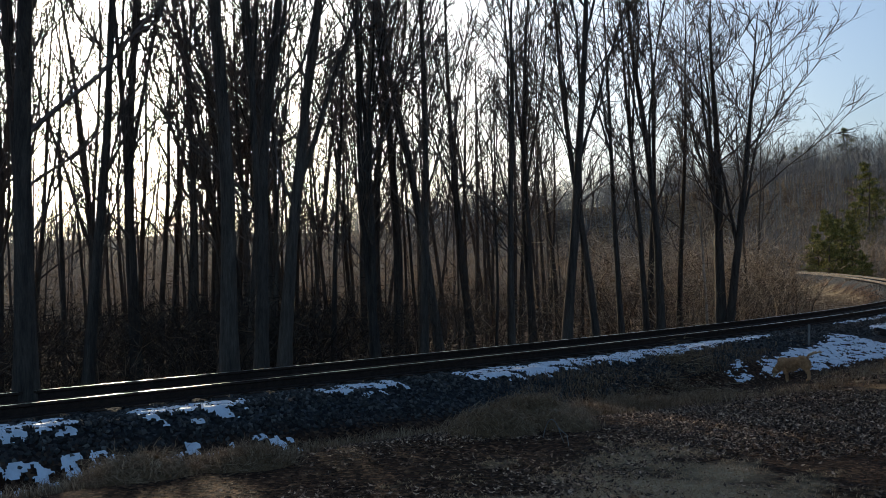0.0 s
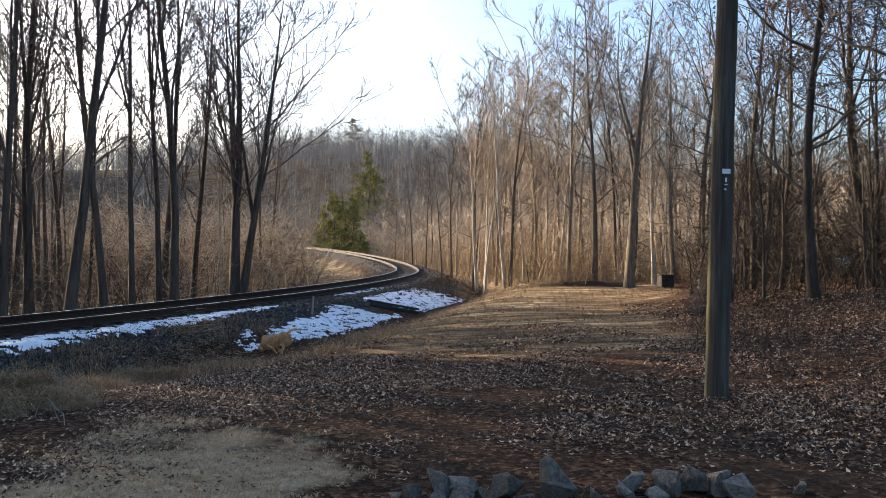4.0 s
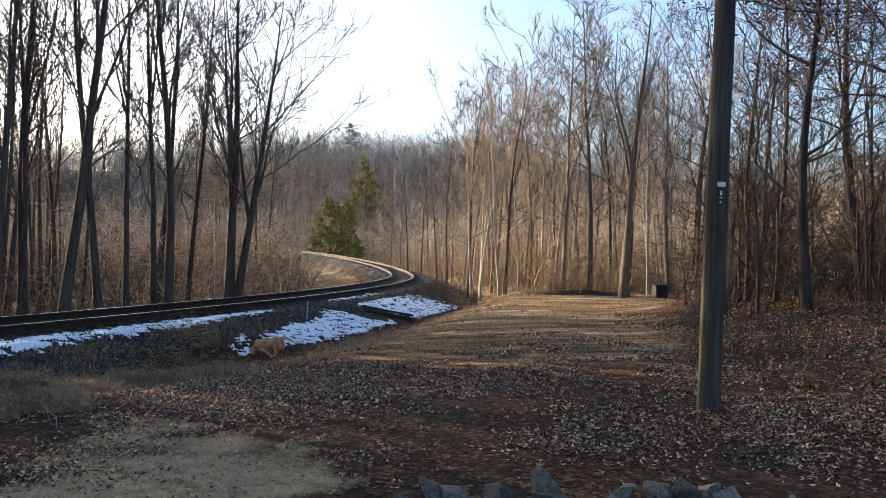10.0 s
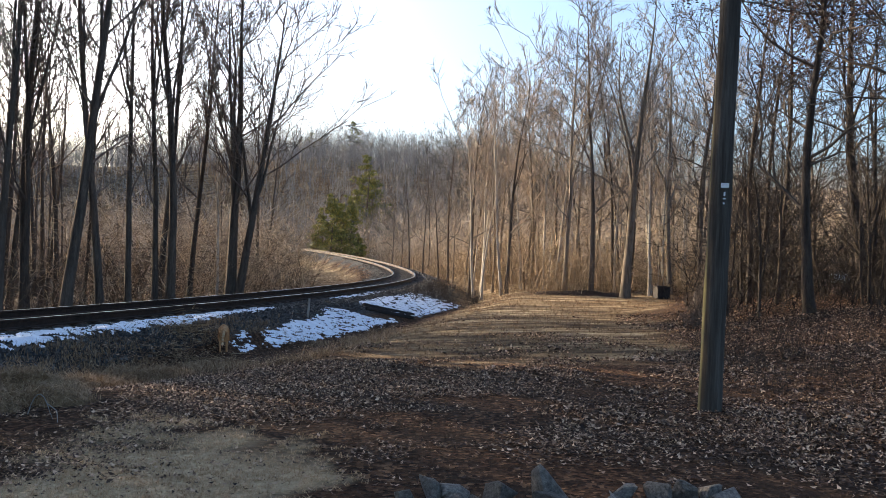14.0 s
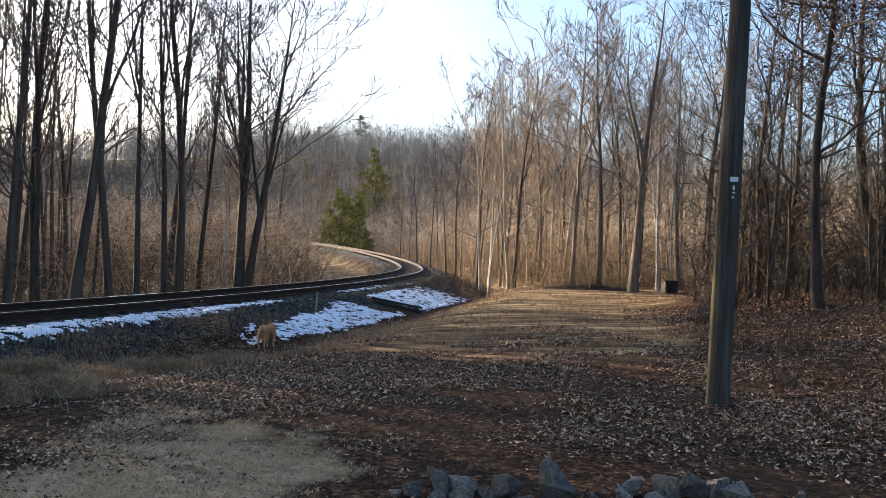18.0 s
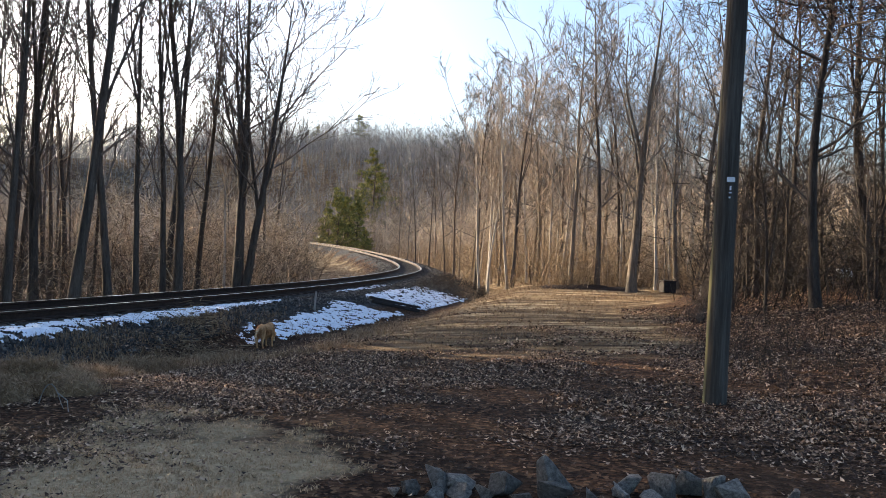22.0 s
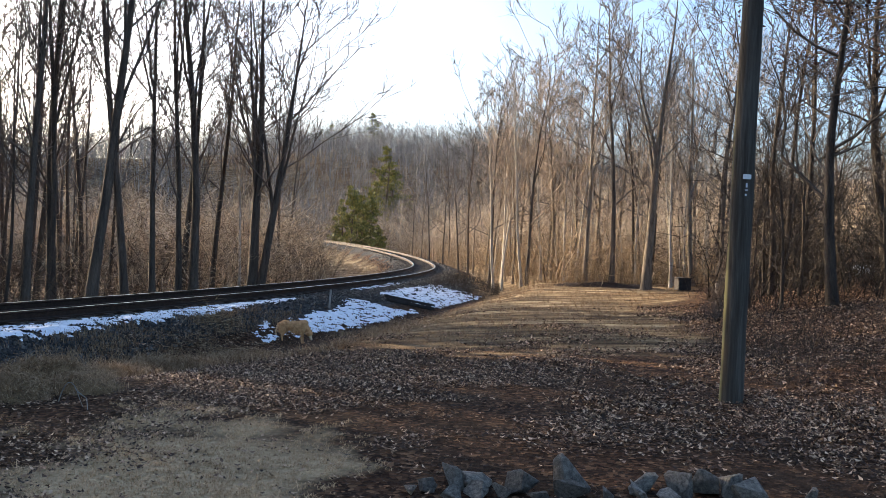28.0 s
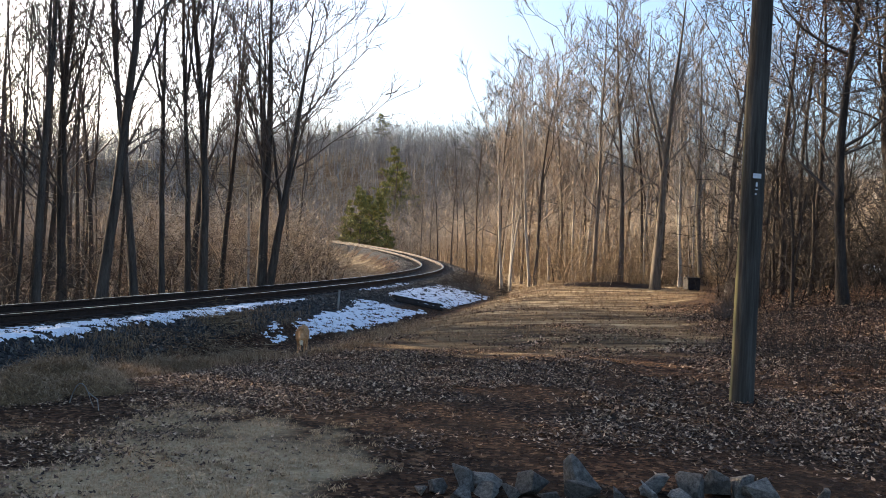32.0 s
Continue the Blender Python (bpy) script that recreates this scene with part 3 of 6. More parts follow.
def swing(rnd, d, angle):
    """d turned by that angle about a chance axis across it."""
    a = np.cross(d, (rnd.gauss(0, 1), rnd.gauss(0, 1), rnd.gauss(0, 1)))
    a /= np.linalg.norm(a) + 1e-9
    return d * math.cos(angle) + np.cross(a, d) * math.sin(angle)


def tree_meshes(seed, height, r0, bare=0.3, limbs=20, reach=0.28, rise=0.45, leaders=2, fork=(0.3, 0.6), lean=(0, 0), crook=0.1, fan=(6, 4, 2), fat=1.0,
                bark=None, twig=None, leaves=0.0, leaf_from=0.5, shoots=1, pull=(0, 0), flare=1.4, span=0.75):
    """Meshes of a bare tree: trunk with leaders, crown of limbs, branches, twigs and twiglets, and hanging dead leaves if any.
    bare: the clear share of the trunk; fan: branches a limb, twigs a branch, twiglets a twig; shoots: stems from the ground; pull: the side its limbs favour."""
    rnd = random.Random(seed)
    TV, TF, CV, CF, LP = [], [], [], [], []
    gauss, uni = rnd.gauss, rnd.uniform

    def ribbon(q, r, end=0.25):
        m = len(q) - 1
        w = np.cross(q[-1] - q[0], (gauss(0, 1), gauss(0, 1), gauss(0, 1)))
        w *= r / (np.linalg.norm(w) + 1e-9)
        for j in range(m):
            b, k, e = len(CV), 1 - (1 - end) * j / m, 1 - (1 - end) * (j + 1) / m
            if j + 1 < m:
                CV.extend([q[j] - w * k, q[j] + w * k, q[j + 1] + w * e, q[j + 1] - w * e])
                CF.append((b, b + 1, b + 2, b + 3))
            else:
                CV.extend([q[j] - w * k, q[j] + w * k, q[j + 1]])
                CF.append((b, b + 1, b + 2, b + 2))

    def at(pts, k):
        m = len(pts) - 1
        i = min(int(k * m), m - 1)
        d = pts[i + 1] - pts[i]
        return pts[i] + d * (k * m - i), d / (np.linalg.norm(d) + 1e-9)

    def twigs_on(pts, length, count, level):
        for _ in range(count):
            k = uni(0.18, 1.0)
            p, d = at(pts, k)
            d = swing(rnd, d, uni(0.4, 1.05)) + np.array([0, 0, 0.12])
            L = length * uni(0.5, 1.25) * (1.1 - 0.45 * k)
            if level == 0:
                e = p + d / np.linalg.norm(d) * L
                ribbon([p, e], 0.0062 * fat)
                if leaves and e[2] > leaf_from * height:
                    LP.append(e)
                continue
            q = limb(rnd, p, d, L, 2, 0.05, 0.16)
            ribbon(q, 0.0082 * fat, 0.45)
            twigs_on(q, L * 0.55, fan[2], 0)

    def branches_on(pts, rad, L0):
        m = len(pts) - 1
        for c in range(fan[0]):
            k = 0.15 + 0.83 * (c + rnd.random()) / fan[0]
            p, d = at(pts, k)
            d = swing(rnd, d, uni(0.4, 0.85)) + np.array([0, 0, 0.12])
            L = L0 * (0.62 - 0.32 * k) * uni(0.6, 1.2)
            r = max(0.5 * rad[min(int(k * m), m)], 0.011 * fat)
            q = limb(rnd, p, d, L, 3, 0.07, 0.7 * crook + 0.07)
            tube(CV, CF, q, [r, r * 0.8, r * 0.6, r * 0.35], 3)
            twigs_on(q, L * 0.62, fan[1], 1)
        twigs_on(pts[m // 2:], L0 * 0.22, fan[1], 1)

    stems = []
    for g in range(shoots):
        w = uni(0, 6.283)
        tilt = np.array([lean[0], lean[1], 1.0]) + (np.array([math.cos(w), math.sin(w), 0]) * uni(0.04, 0.12) if g else 0)
        hg = height * (1 if not g else uni(0.7, 0.95))
        rg = r0 * (1 if not g else uni(0.55, 0.85))
        trunk = limb(rnd, np.array([0.18 * g, 0.12 * g * (-1) ** g, -0.25]), tilt, hg + 0.25, 14, 0.02, 0.10 * crook + 0.014)
        rad = [rg * (flare if i == 0 else 1.1 if i == 1 else 1) * max(0.05, 1 - 0.95 * (i / 14) ** 1.1) for i in range(15)]
        stems.append((trunk, rad, 9))
        for _ in range(leaders):
            j = min(12, max(2, round(14 * uni(*fork))))
            d = swing(rnd, (trunk[j + 1] - trunk[j]) * 14 / hg, uni(0.14, 0.36))
            d[2] = abs(d[2])
            L = (hg - trunk[j][2]) * uni(0.8, 1.05)
            rr = rad[j] * uni(0.42, 0.7)
            pts = limb(rnd, trunk[j], d, L, 9, 0.10, 0.45 * crook + 0.02)
            stems.append((pts, [max(rr * (1 - 0.95 * i / 9), 0.012) for i in range(10)], 6))
    for pts, rad, n in stems:
        tube(TV, TF, pts, rad, n)
    z0 = height * bare
    spans = [max(0.0, pts[-1][2] - max(z0, pts[0][2])) for pts, _, _ in stems]
    for pts, rad, _ in stems:
        m = len(pts) - 1
        share = max(0.0, pts[-1][2] - max(z0, pts[0][2])) / (sum(spans) + 1e-9)
        lo = max(0.06, (z0 - pts[0][2]) / (pts[-1][2] - pts[0][2] + 1e-9))
        many = max(3, round(limbs * share))
        for c in range(many):
            k = lo + (0.985 - lo) * ((c + rnd.random()) / many)
            p, d0 = at(pts, k)
            h = (p[2] - z0) / (height - z0 + 1e-6)
            w = uni(0, 6.283)
            d = np.array([math.cos(w) * span + pull[0], math.sin(w) * span + pull[1], rise + uni(-0.25, 0.35)]) + 0.25 * d0
            L = height * reach * (1.1 - 0.72 * h) * uni(0.55, 1.2)
            r = max(min(rad[min(int(k * m), m)] * 0.6, 0.0085 * L + 0.008), 0.011 * fat)
            q = limb(rnd, p, d, L, 6, 0.07, crook + 0.03)
            rr = [max(r * (1 - 0.85 * j / 6), 0.009 * fat) for j in range(7)]
            tube(CV, CF, q, rr, 4)
            branches_on(q, rr, L)
    me_t = mesh_np("trunk", TV, TF, bark or BARK, True)
    me_c = mesh_np("crown", CV, CF, twig or TWIG, False)
    me_l = None
    if leaves and LP:
        rs = np.random.RandomState(seed)
        P = np.array(LP)
        P = P[(fnoise(P[:, 0] + P[:, 1], P[:, 2], 1.1, seed % 7) > 0.45) & (rs.rand(len(P)) < leaves)]
        P = np.repeat(P, 6, 0) + rs.normal(0, 0.11, (len(P) * 6, 3))
        lv, lf = scatter([(-0.5, 0, 0), (0, 0.28, 0.05), (0.6, 0, -0.1), (0, -0.28, 0.05)], [(0, 1, 2, 3)],
                         rand_mats(P, rs.uniform(0.05, 0.09, len(P)), rs.rand(len(P)) * 6.3, rs.normal(1.2, 0.6, len(P)), rs.normal(0, 0.8, len(P))))
        me_l = mesh_np("leaves", lv, lf, OAK_LEAF)
    return me_t, me_c, me_l


def tree(name, meshes, x, y, yaw, scale, label, group, z=None):
    t = new(name)
    gz = float(ground_z(x, y)[0]) if z is None else z
    tilt = (0.045 * math.sin(x * 7.3 + y * 3.1), 0.045 * math.sin(x * 2.9 - y * 5.7))
    t.matrix_world = Matrix.LocRotScale((x, y, gz), Euler((*tilt, yaw)), (scale, scale, scale))
    for nm, me in zip(("trunk", "crown", "leaves"), meshes):
        if me:
            o = new(nm, me)
            o.parent = t
    return tagged(t, label, "tree", group)


def polar(az, d):
    return d * math.sin(radians(az)), d * math.cos(radians(az))


FOREST = [tree_meshes(100 + i, h, r, bare=b, limbs=n, leaders=ld, fork=fk, reach=rc, rise=rs_, shoots=sh, lean=ln, fat=1.5, fan=(6, 4, 2)) for i, (h, r, b, n, ld, fk, rc, rs_, sh, ln) in enumerate([
    (15.5, 0.150, 0.22, 30, 3, (0.28, 0.55), 0.24, 0.7, 1, (0, 0)), (15.0, 0.120, 0.22, 28, 1, (0.4, 0.6), 0.20, 0.55, 1, (0.01, 0)),
    (16.0, 0.155, 0.20, 30, 3, (0.24, 0.5), 0.25, 0.75, 1, (0, 0.01)), (14.0, 0.105, 0.20, 28, 2, (0.3, 0.6), 0.20, 0.65, 1, (0.03, 0)),
    (15.0, 0.135, 0.18, 30, 2, (0.24, 0.5), 0.24, 0.65, 2, (0.02, 0))])]
FOREST_FAR = [tree_meshes(130 + i, h, r, bare=0.25, limbs=18, leaders=2, reach=0.24, rise=0.65, fan=(4, 3, 2), fat=1.6) for i, (h, r) in enumerate([(15, 0.125), (14, 0.11), (16, 0.14)])]
POLES = [tree_meshes(200 + i, h, r, bare=0.28, limbs=13, leaders=ld, fork=(0.4, 0.6), reach=0.15, rise=0.65, fan=(3, 2, 1), fat=1.5, crook=0.12) for i, (h, r, ld) in enumerate([(13, 0.08, 0), (12, 0.065, 1), (14, 0.095, 1), (10, 0.055, 0)])]
EDGE = tree_meshes(307, 13.0, 0.20, bare=0.20, limbs=56, leaders=3, fork=(0.26, 0.42), reach=0.36, rise=0.42, shoots=2, pull=(0.12, -0.1), lean=(-0.01, 0), crook=0.09, fan=(7, 5, 3), fat=1.35)
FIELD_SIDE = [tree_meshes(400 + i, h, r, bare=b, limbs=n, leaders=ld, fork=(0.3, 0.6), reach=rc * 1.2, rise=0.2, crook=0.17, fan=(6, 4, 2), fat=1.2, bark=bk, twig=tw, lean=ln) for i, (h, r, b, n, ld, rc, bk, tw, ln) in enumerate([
    (13.0, 0.115, 0.24, 26, 2, 0.25, BARK, TWIG_GREY, (0.01, 0)), (12.0, 0.085, 0.22, 24, 2, 0.25, BARK_SUNLIT, TWIG_SUNLIT, (0, 0)),
    (13.5, 0.12, 0.22, 28, 3, 0.26, BARK_SUNLIT, TWIG_GREY, (0.02, 0.01)), (11.0, 0.08, 0.18, 24, 3, 0.27, BARK, TWIG_SUNLIT, (0, 0.01))])]
FIELD_FAR = [tree_meshes(440 + i, h, r, bare=0.22, limbs=18, leaders=2, reach=0.29, rise=0.24, crook=0.17, fan=(4, 4, 2), fat=1.4, bark=bk, twig=tw) for i, (h, r, bk, tw) in enumerate([(12.5, 0.095, BARK, TWIG_GREY), (11.5, 0.08, BARK_SUNLIT, TWIG_SUNLIT), (13, 0.10, BARK_SUNLIT, TWIG_GREY)])]
PALE = [tree_meshes(500 + i, h, r, bare=0.3, limbs=18, leaders=ld, fork=(0.35, 0.6), reach=0.16, rise=0.75, crook=0.11, fan=(5, 3, 2), fat=1.2, bark=BARK_PALE, twig=TWIG_SUNLIT) for i, (h, r, ld) in enumerate([(12.5, 0.085, 2), (11, 0.065, 1)])]
LEANING = tree_meshes(601, 13.5, 0.21, bare=0.3, limbs=30, leaders=3, fork=(0.36, 0.5), reach=0.27, rise=0.5, lean=(0.11, 0), crook=0.13, fan=(7, 5, 3), fat=1.2, bark=BARK_SUNLIT, twig=TWIG_GREY)
OAK = tree_meshes(701, 11.5, 0.128, bare=0.16, limbs=46, leaders=2, fork=(0.4, 0.6), reach=0.36, rise=0.16, lean=(-0.05, 0), crook=0.24, fan=(7, 5, 3), fat=1.0, bark=BARK_OAK, twig=TWIG_OAK, leaves=0.75, leaf_from=0.5, span=1.0)
OAK_LEAFY = tree_meshes(703, 12.0, 0.17, bare=0.28, limbs=30, leaders=2, reach=0.34, rise=0.15, lean=(-0.05, 0), crook=0.24, fan=(6, 5, 3), fat=1.0, bark=BARK_OAK, twig=TWIG_OAK, leaves=0.9, leaf_from=0.5, span=1.0)
OAK_BARE = tree_meshes(702, 11.0, 0.09, bare=0.18, limbs=26, leaders=1, reach=0.26, rise=0.2, crook=0.22, fan=(6, 4, 2), fat=1.0, bark=BARK_OAK, twig=TWIG_OAK, span=0.9)
OAK_FAR = tree_meshes(722, 10.5, 0.08, bare=0.18, limbs=18, leaders=1, reach=0.26, rise=0.2, crook=0.22, fan=(4, 3, 2), fat=1.4, bark=BARK_OAK, twig=TWIG_OAK, span=0.9)
BANK = [tree_meshes(710 + i, h, r, bare=0.1, limbs=22, leaders=1, reach=0.24, rise=0.3, lean=(0.05 * (i - 1), 0), crook=0.22, fan=(5, 4, 2), fat=1.0, bark=BARK_OAK, twig=TWIG_OAK, shoots=1 + (i == 2)) for i, (h, r) in enumerate([(8.5, 0.07), (9.5, 0.085), (6.5, 0.05)])]

# single trees that stand out: across the line
LEFT = "bare trees across the line"
for az, d, k, sc in [(-59.3, 13.5, 2, 1.0), (-56.0, 18, 1, 1), (-47.0, 15.5, 0, 1.05), (-45.0, 16.5, 4, 1.0), (-43.5, 17.5, 2, 0.95), (-37.1, 20, 4, 0.95),
                     (-34.0, 21, 1, 1.0), (-32.7, 24, 0, 1.0), (-27.8, 24, 1, 0.95), (-26.3, 26, 4, 1.0), (-24.1, 25, 0, 1.08), (-21.9, 26, 1, 1.05), (-20.3, 27, 3, 1.0),
                     (-18.7, 28, 3, 1.0), (-17.7, 28, 0, 1.0), (-16.6, 33, 1, 0.95)]:
    x, y = polar(az, d)
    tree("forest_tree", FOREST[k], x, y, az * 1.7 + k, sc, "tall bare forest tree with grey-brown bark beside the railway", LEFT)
x, y = polar(-13.9, 31)
tree("edge_tree", EDGE, x, y, 0.6, 1.0, "bare tree at the wood's edge with wide spreading branches", LEFT)
x, y = polar(-14.8, 33)
tree("birch_tree", PALE[1], x, y, 0.3, 0.9, "slender bare tree with pale bark at the wood's edge", LEFT)

# the wood behind them
rnd = random.Random(12)
placed = []
count = 0
while count < 190:
    az, d = (rnd.uniform(-85, -9), 14 + 62 * rnd.random() ** 1.1) if count % 4 else (rnd.uniform(-60, -22), rnd.uniform(26, 62))
    x, y = polar(az, d)
    u, s, _ = line_coords(x, y)
    if s[0] > -5.5 or any((x - a) ** 2 + (y - b) ** 2 < 2.6 for a, b in placed) or az > -10.6 or (az > -28 and rnd.random() < 0.35) or (az > -23.5 and d > 41 and rnd.random() < 0.8):
        continue
    placed.append((x, y))
    count += 1
    if rnd.random() < (0.5 if d < 42 else 0.42):
        tree("forest_tree", rnd.choice(FOREST if d < 36 else FOREST_FAR), x, y, rnd.uniform(0, 6.28), rnd.uniform(0.8, 1.1), "tall bare forest tree with grey-brown bark beside the railway", LEFT)
    else:
        tree("young_tree", rnd.choice(POLES), x, y, rnd.uniform(0, 6.28), rnd.uniform(0.8, 1.15), "slim straight bare young tree in the wood", LEFT)

# trees added on the sun's path to keep the lot and bank in shade
for az, d, k in [(-43.0, 29, 0), (-44.4, 34, 1), (-45.8, 27, 2), (-46.6, 38, 0), (-48.0, 31, 1), (-49.2, 25, 2), (-50.3, 36, 0), (-51.5, 29, 1), (-47.2, 46, 2), (-49.8, 50, 1), (-45.0, 52, 0), (-41.6, 40, 2),
                 (-45.6, 31.5, 1), (-46.9, 35.5, 2), (-47.6, 42, 0), (-48.6, 48, 1), (-24.6, 38.5, 0), (-27.2, 34, 1), (-29.4, 45.5, 2), (-32.4, 41, 0), (-30.9, 36.5, 1), (-34.2, 44, 2), (-36.4, 48, 0), (-38.6, 43, 1), (-27.6, 42.5, 2), (-25.8, 47, 1)]:
    x, y = polar(az, d)
    placed.append((x, y))
    tree("forest_tree", FOREST_FAR[k], x, y, az * 2.3, 1.0, "tall bare forest tree with grey-brown bark beside the railway", LEFT)

# four more added as blockers for a sun strip across the lawn
for x, y, k in [(-16.0, 16.6, 4), (-20.4, 20.4, 0), (-24.7, 22.9, 2), (-18.3, 18.9, 3)]:
    placed.append((x, y))
    tree("forest_tree", FOREST[k], x, y, x * 1.3, 0.95, "tall bare forest tree with grey-brown bark beside the railway", LEFT)

# field's far edge and the wood beyond it
RIGHT = "bare trees behind the field"
for az, d, me, sc, nm in [(2.3, 44, FIELD_SIDE[0], 0.9, "field_tree"), (3.2, 46, PALE[0], 1.0, "birch_tree"), (4.0, 48, FIELD_SIDE[1], 0.95, "field_tree"),
                          (4.9, 41, FIELD_SIDE[3], 1.1, "field_tree"), (5.9, 45, PALE[1], 1.05, "birch_tree"), (6.6, 47, FIELD_SIDE[1], 1.1, "field_tree"),
                          (8.9, 39, FIELD_SIDE[2], 1.0, "field_tree"), (10.7, 38.5, FIELD_SIDE[0], 1.08, "field_tree"), (12.2, 44, FIELD_SIDE[3], 1.2, "field_tree"),
                          (14.6, 40, PALE[1], 1.0, "birch_tree"), (16.0, 41, FIELD_SIDE[2], 1.0, "field_tree"), (17.8, 36, FIELD_SIDE[0], 0.95, "field_tree")]:
    x, y = polar(az, d)
    lab = "slender bare tree with pale cream-grey bark" if nm == "birch_tree" else "bare tree with twigs toned as sunlit behind the mown field"
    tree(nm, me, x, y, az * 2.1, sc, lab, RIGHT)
x, y = polar(13.0, 37.5)
tree("leaning_tree", LEANING, x, y, 0.0, 1.0, "stout bare tree whose trunk leans, at the field's edge", RIGHT)
for az, d, me, sc, yaw in [(24.6, 21, OAK, 1.0, 0.1), (20.9, 25, OAK_BARE, 0.95, 2.0), (32.5, 20, OAK_LEAFY, 0.95, 3.0), (30.6, 18, OAK_LEAFY, 0.95, 1.0), (27.6, 25, OAK_LEAFY, 0.9, 1.3), (22.8, 26, OAK_BARE, 1.05, 4.0), (19.2, 29, OAK_BARE, 1.0, 5.2)]:
    x, y = polar(az, d)
    tree("oak_tree", me, x, y, yaw, sc, "dark bare oak still holding some brown leaves", "oaks on the bank")
for az, d, k, sc in [(19.6, 22, 2, 0.8), (20.4, 25, 0, 0.7), (21.6, 21.5, 2, 0.85), (22.6, 24, 1, 0.6), (23.7, 25, 0, 0.65), (27.9, 22.5, 2, 0.9), (27.3, 24, 0, 0.7), (28.4, 22, 2, 0.8), (29.3, 26, 1, 0.65)]:
    x, y = polar(az, d)
    tree("bank_tree", BANK[k], x, y, az * 3.3, sc, "small crooked dark bare tree on the leaf-covered bank", "trees on the bank")
for i in range(30):
    az = 0.4 + 18.5 * (i + rnd.random()) / 30
    x, y = polar(az, rnd.uniform(45, 64))
    placed.append((x, y))
    tree("field_tree", (FIELD_SIDE[i % 4] if i % 3 == 0 else FIELD_FAR[i % 3]), x, y, rnd.uniform(0, 6.28), rnd.uniform(0.95, 1.2) * (0.72 + 0.05 * min(az, 6.0)), "bare tree with twigs toned as sunlit behind the mown field", RIGHT)
for az, d, sc in [(-1.84, 76, 0.8), (-0.9, 68, 0.75), (-3.0, 92, 0.7), (0.2, 60, 0.75), (-2.4, 84, 0.6)]:
    x, y = polar(az, d)
    tree("field_tree", FIELD_FAR[0], x, y, az * 3.0, sc, "small dark-stemmed bare tree beside the bend in the line", RIGHT)
for i in range(9):
    x, y = polar(1.0 + 16 * (i + rnd.random()) / 9, rnd.uniform(40.5, 47))
    tree("birch_tree", PALE[i % 2], x, y, rnd.uniform(0, 6.28), rnd.uniform(0.75, 1.05), "slender bare tree with pale cream-grey bark", RIGHT)
for i in range(12):
    x, y = polar(rnd.uniform(0.8, 17.5), rnd.uniform(41, 50))
    tree("young_tree", rnd.choice(PALE), x, y, rnd.uniform(0, 6.28), rnd.uniform(0.45, 0.8), "thin pale-barked young tree at the field's edge", RIGHT)
count = 0
while count < 66:
    az, d = rnd.uniform(-1.5, 40), 38 + 60 * rnd.random() ** 1.4
    if az > 20:
        d -= 14
    x, y = polar(az, d)
    u, s, _ = line_coords(x, y)
    if s[0] < 7 or 25.3 < az < 26.9 or any((x - a) ** 2 + (y - b) ** 2 < 3.0 for a, b in placed) or (y < 42 and az < 20):
        continue
    placed.append((x, y))
    count += 1
    r = rnd.random()
    me = rnd.choice((OAK_FAR, OAK_FAR, BANK[0], BANK[2])) if az > 18 else rnd.choice(FIELD_FAR) if r < 0.65 else rnd.choice(POLES) if r < 0.85 else rnd.choice(PALE)
    tree("field_tree", me, x, y, rnd.uniform(0, 6.28), rnd.uniform(0.8, 1.1), "bare tree with dark twigs in the wood on the bank" if az > 18 else "bare tree with twigs toned as sunlit behind the mown field", RIGHT)


# ---- far woods on the hills: many small bare trees as one mass ----
def far_tree_proto(seed, limbs, fine):
    """A small bare tree: one or two straight stems and steep rising limbs."""
    rs = np.random.RandomState(seed)
    V, F = [], []

    def sliver(p, e, w):
        d = (e - p) / np.linalg.norm(e - p)
        a = np.cross(d, rs.normal(0, 1, 3))
        a = a / np.linalg.norm(a) * w
        b = len(V)
        V.extend([p - a, p + a, e])
        F.append((b, b + 1, b + 2))
    for _ in range(2):
        foot = np.array([rs.normal(0, 0.9), rs.normal(0, 0.9), -0.3])
        top = foot + (rs.normal(0, 0.7), rs.normal(0, 0.7), rs.uniform(7.0, 12.0))
        sliver(foot, top, 0.085 * fine)
        for _ in range(limbs // 2):
            k, w = rs.uniform(0.12, 0.95), rs.rand() * 6.283
            L = rs.uniform(1.6, 3.6) * (1.15 - 0.6 * k)
            p = foot + (top - foot) * k
            e = p + np.array([math.cos(w) * L * 0.7, math.sin(w) * L * 0.7, L * rs.uniform(0.3, 1.0)])
            sliver(p, e, 0.05 * fine)
            for _ in range(2):
                q = p + (e - p) * rs.uniform(0.3, 0.9)
                sliver(q, q + np.array([rs.normal(0, 0.45), rs.normal(0, 0.45), rs.uniform(0.2, 1.1)]), 0.04 * fine)
    return np.array(V), np.array(F)


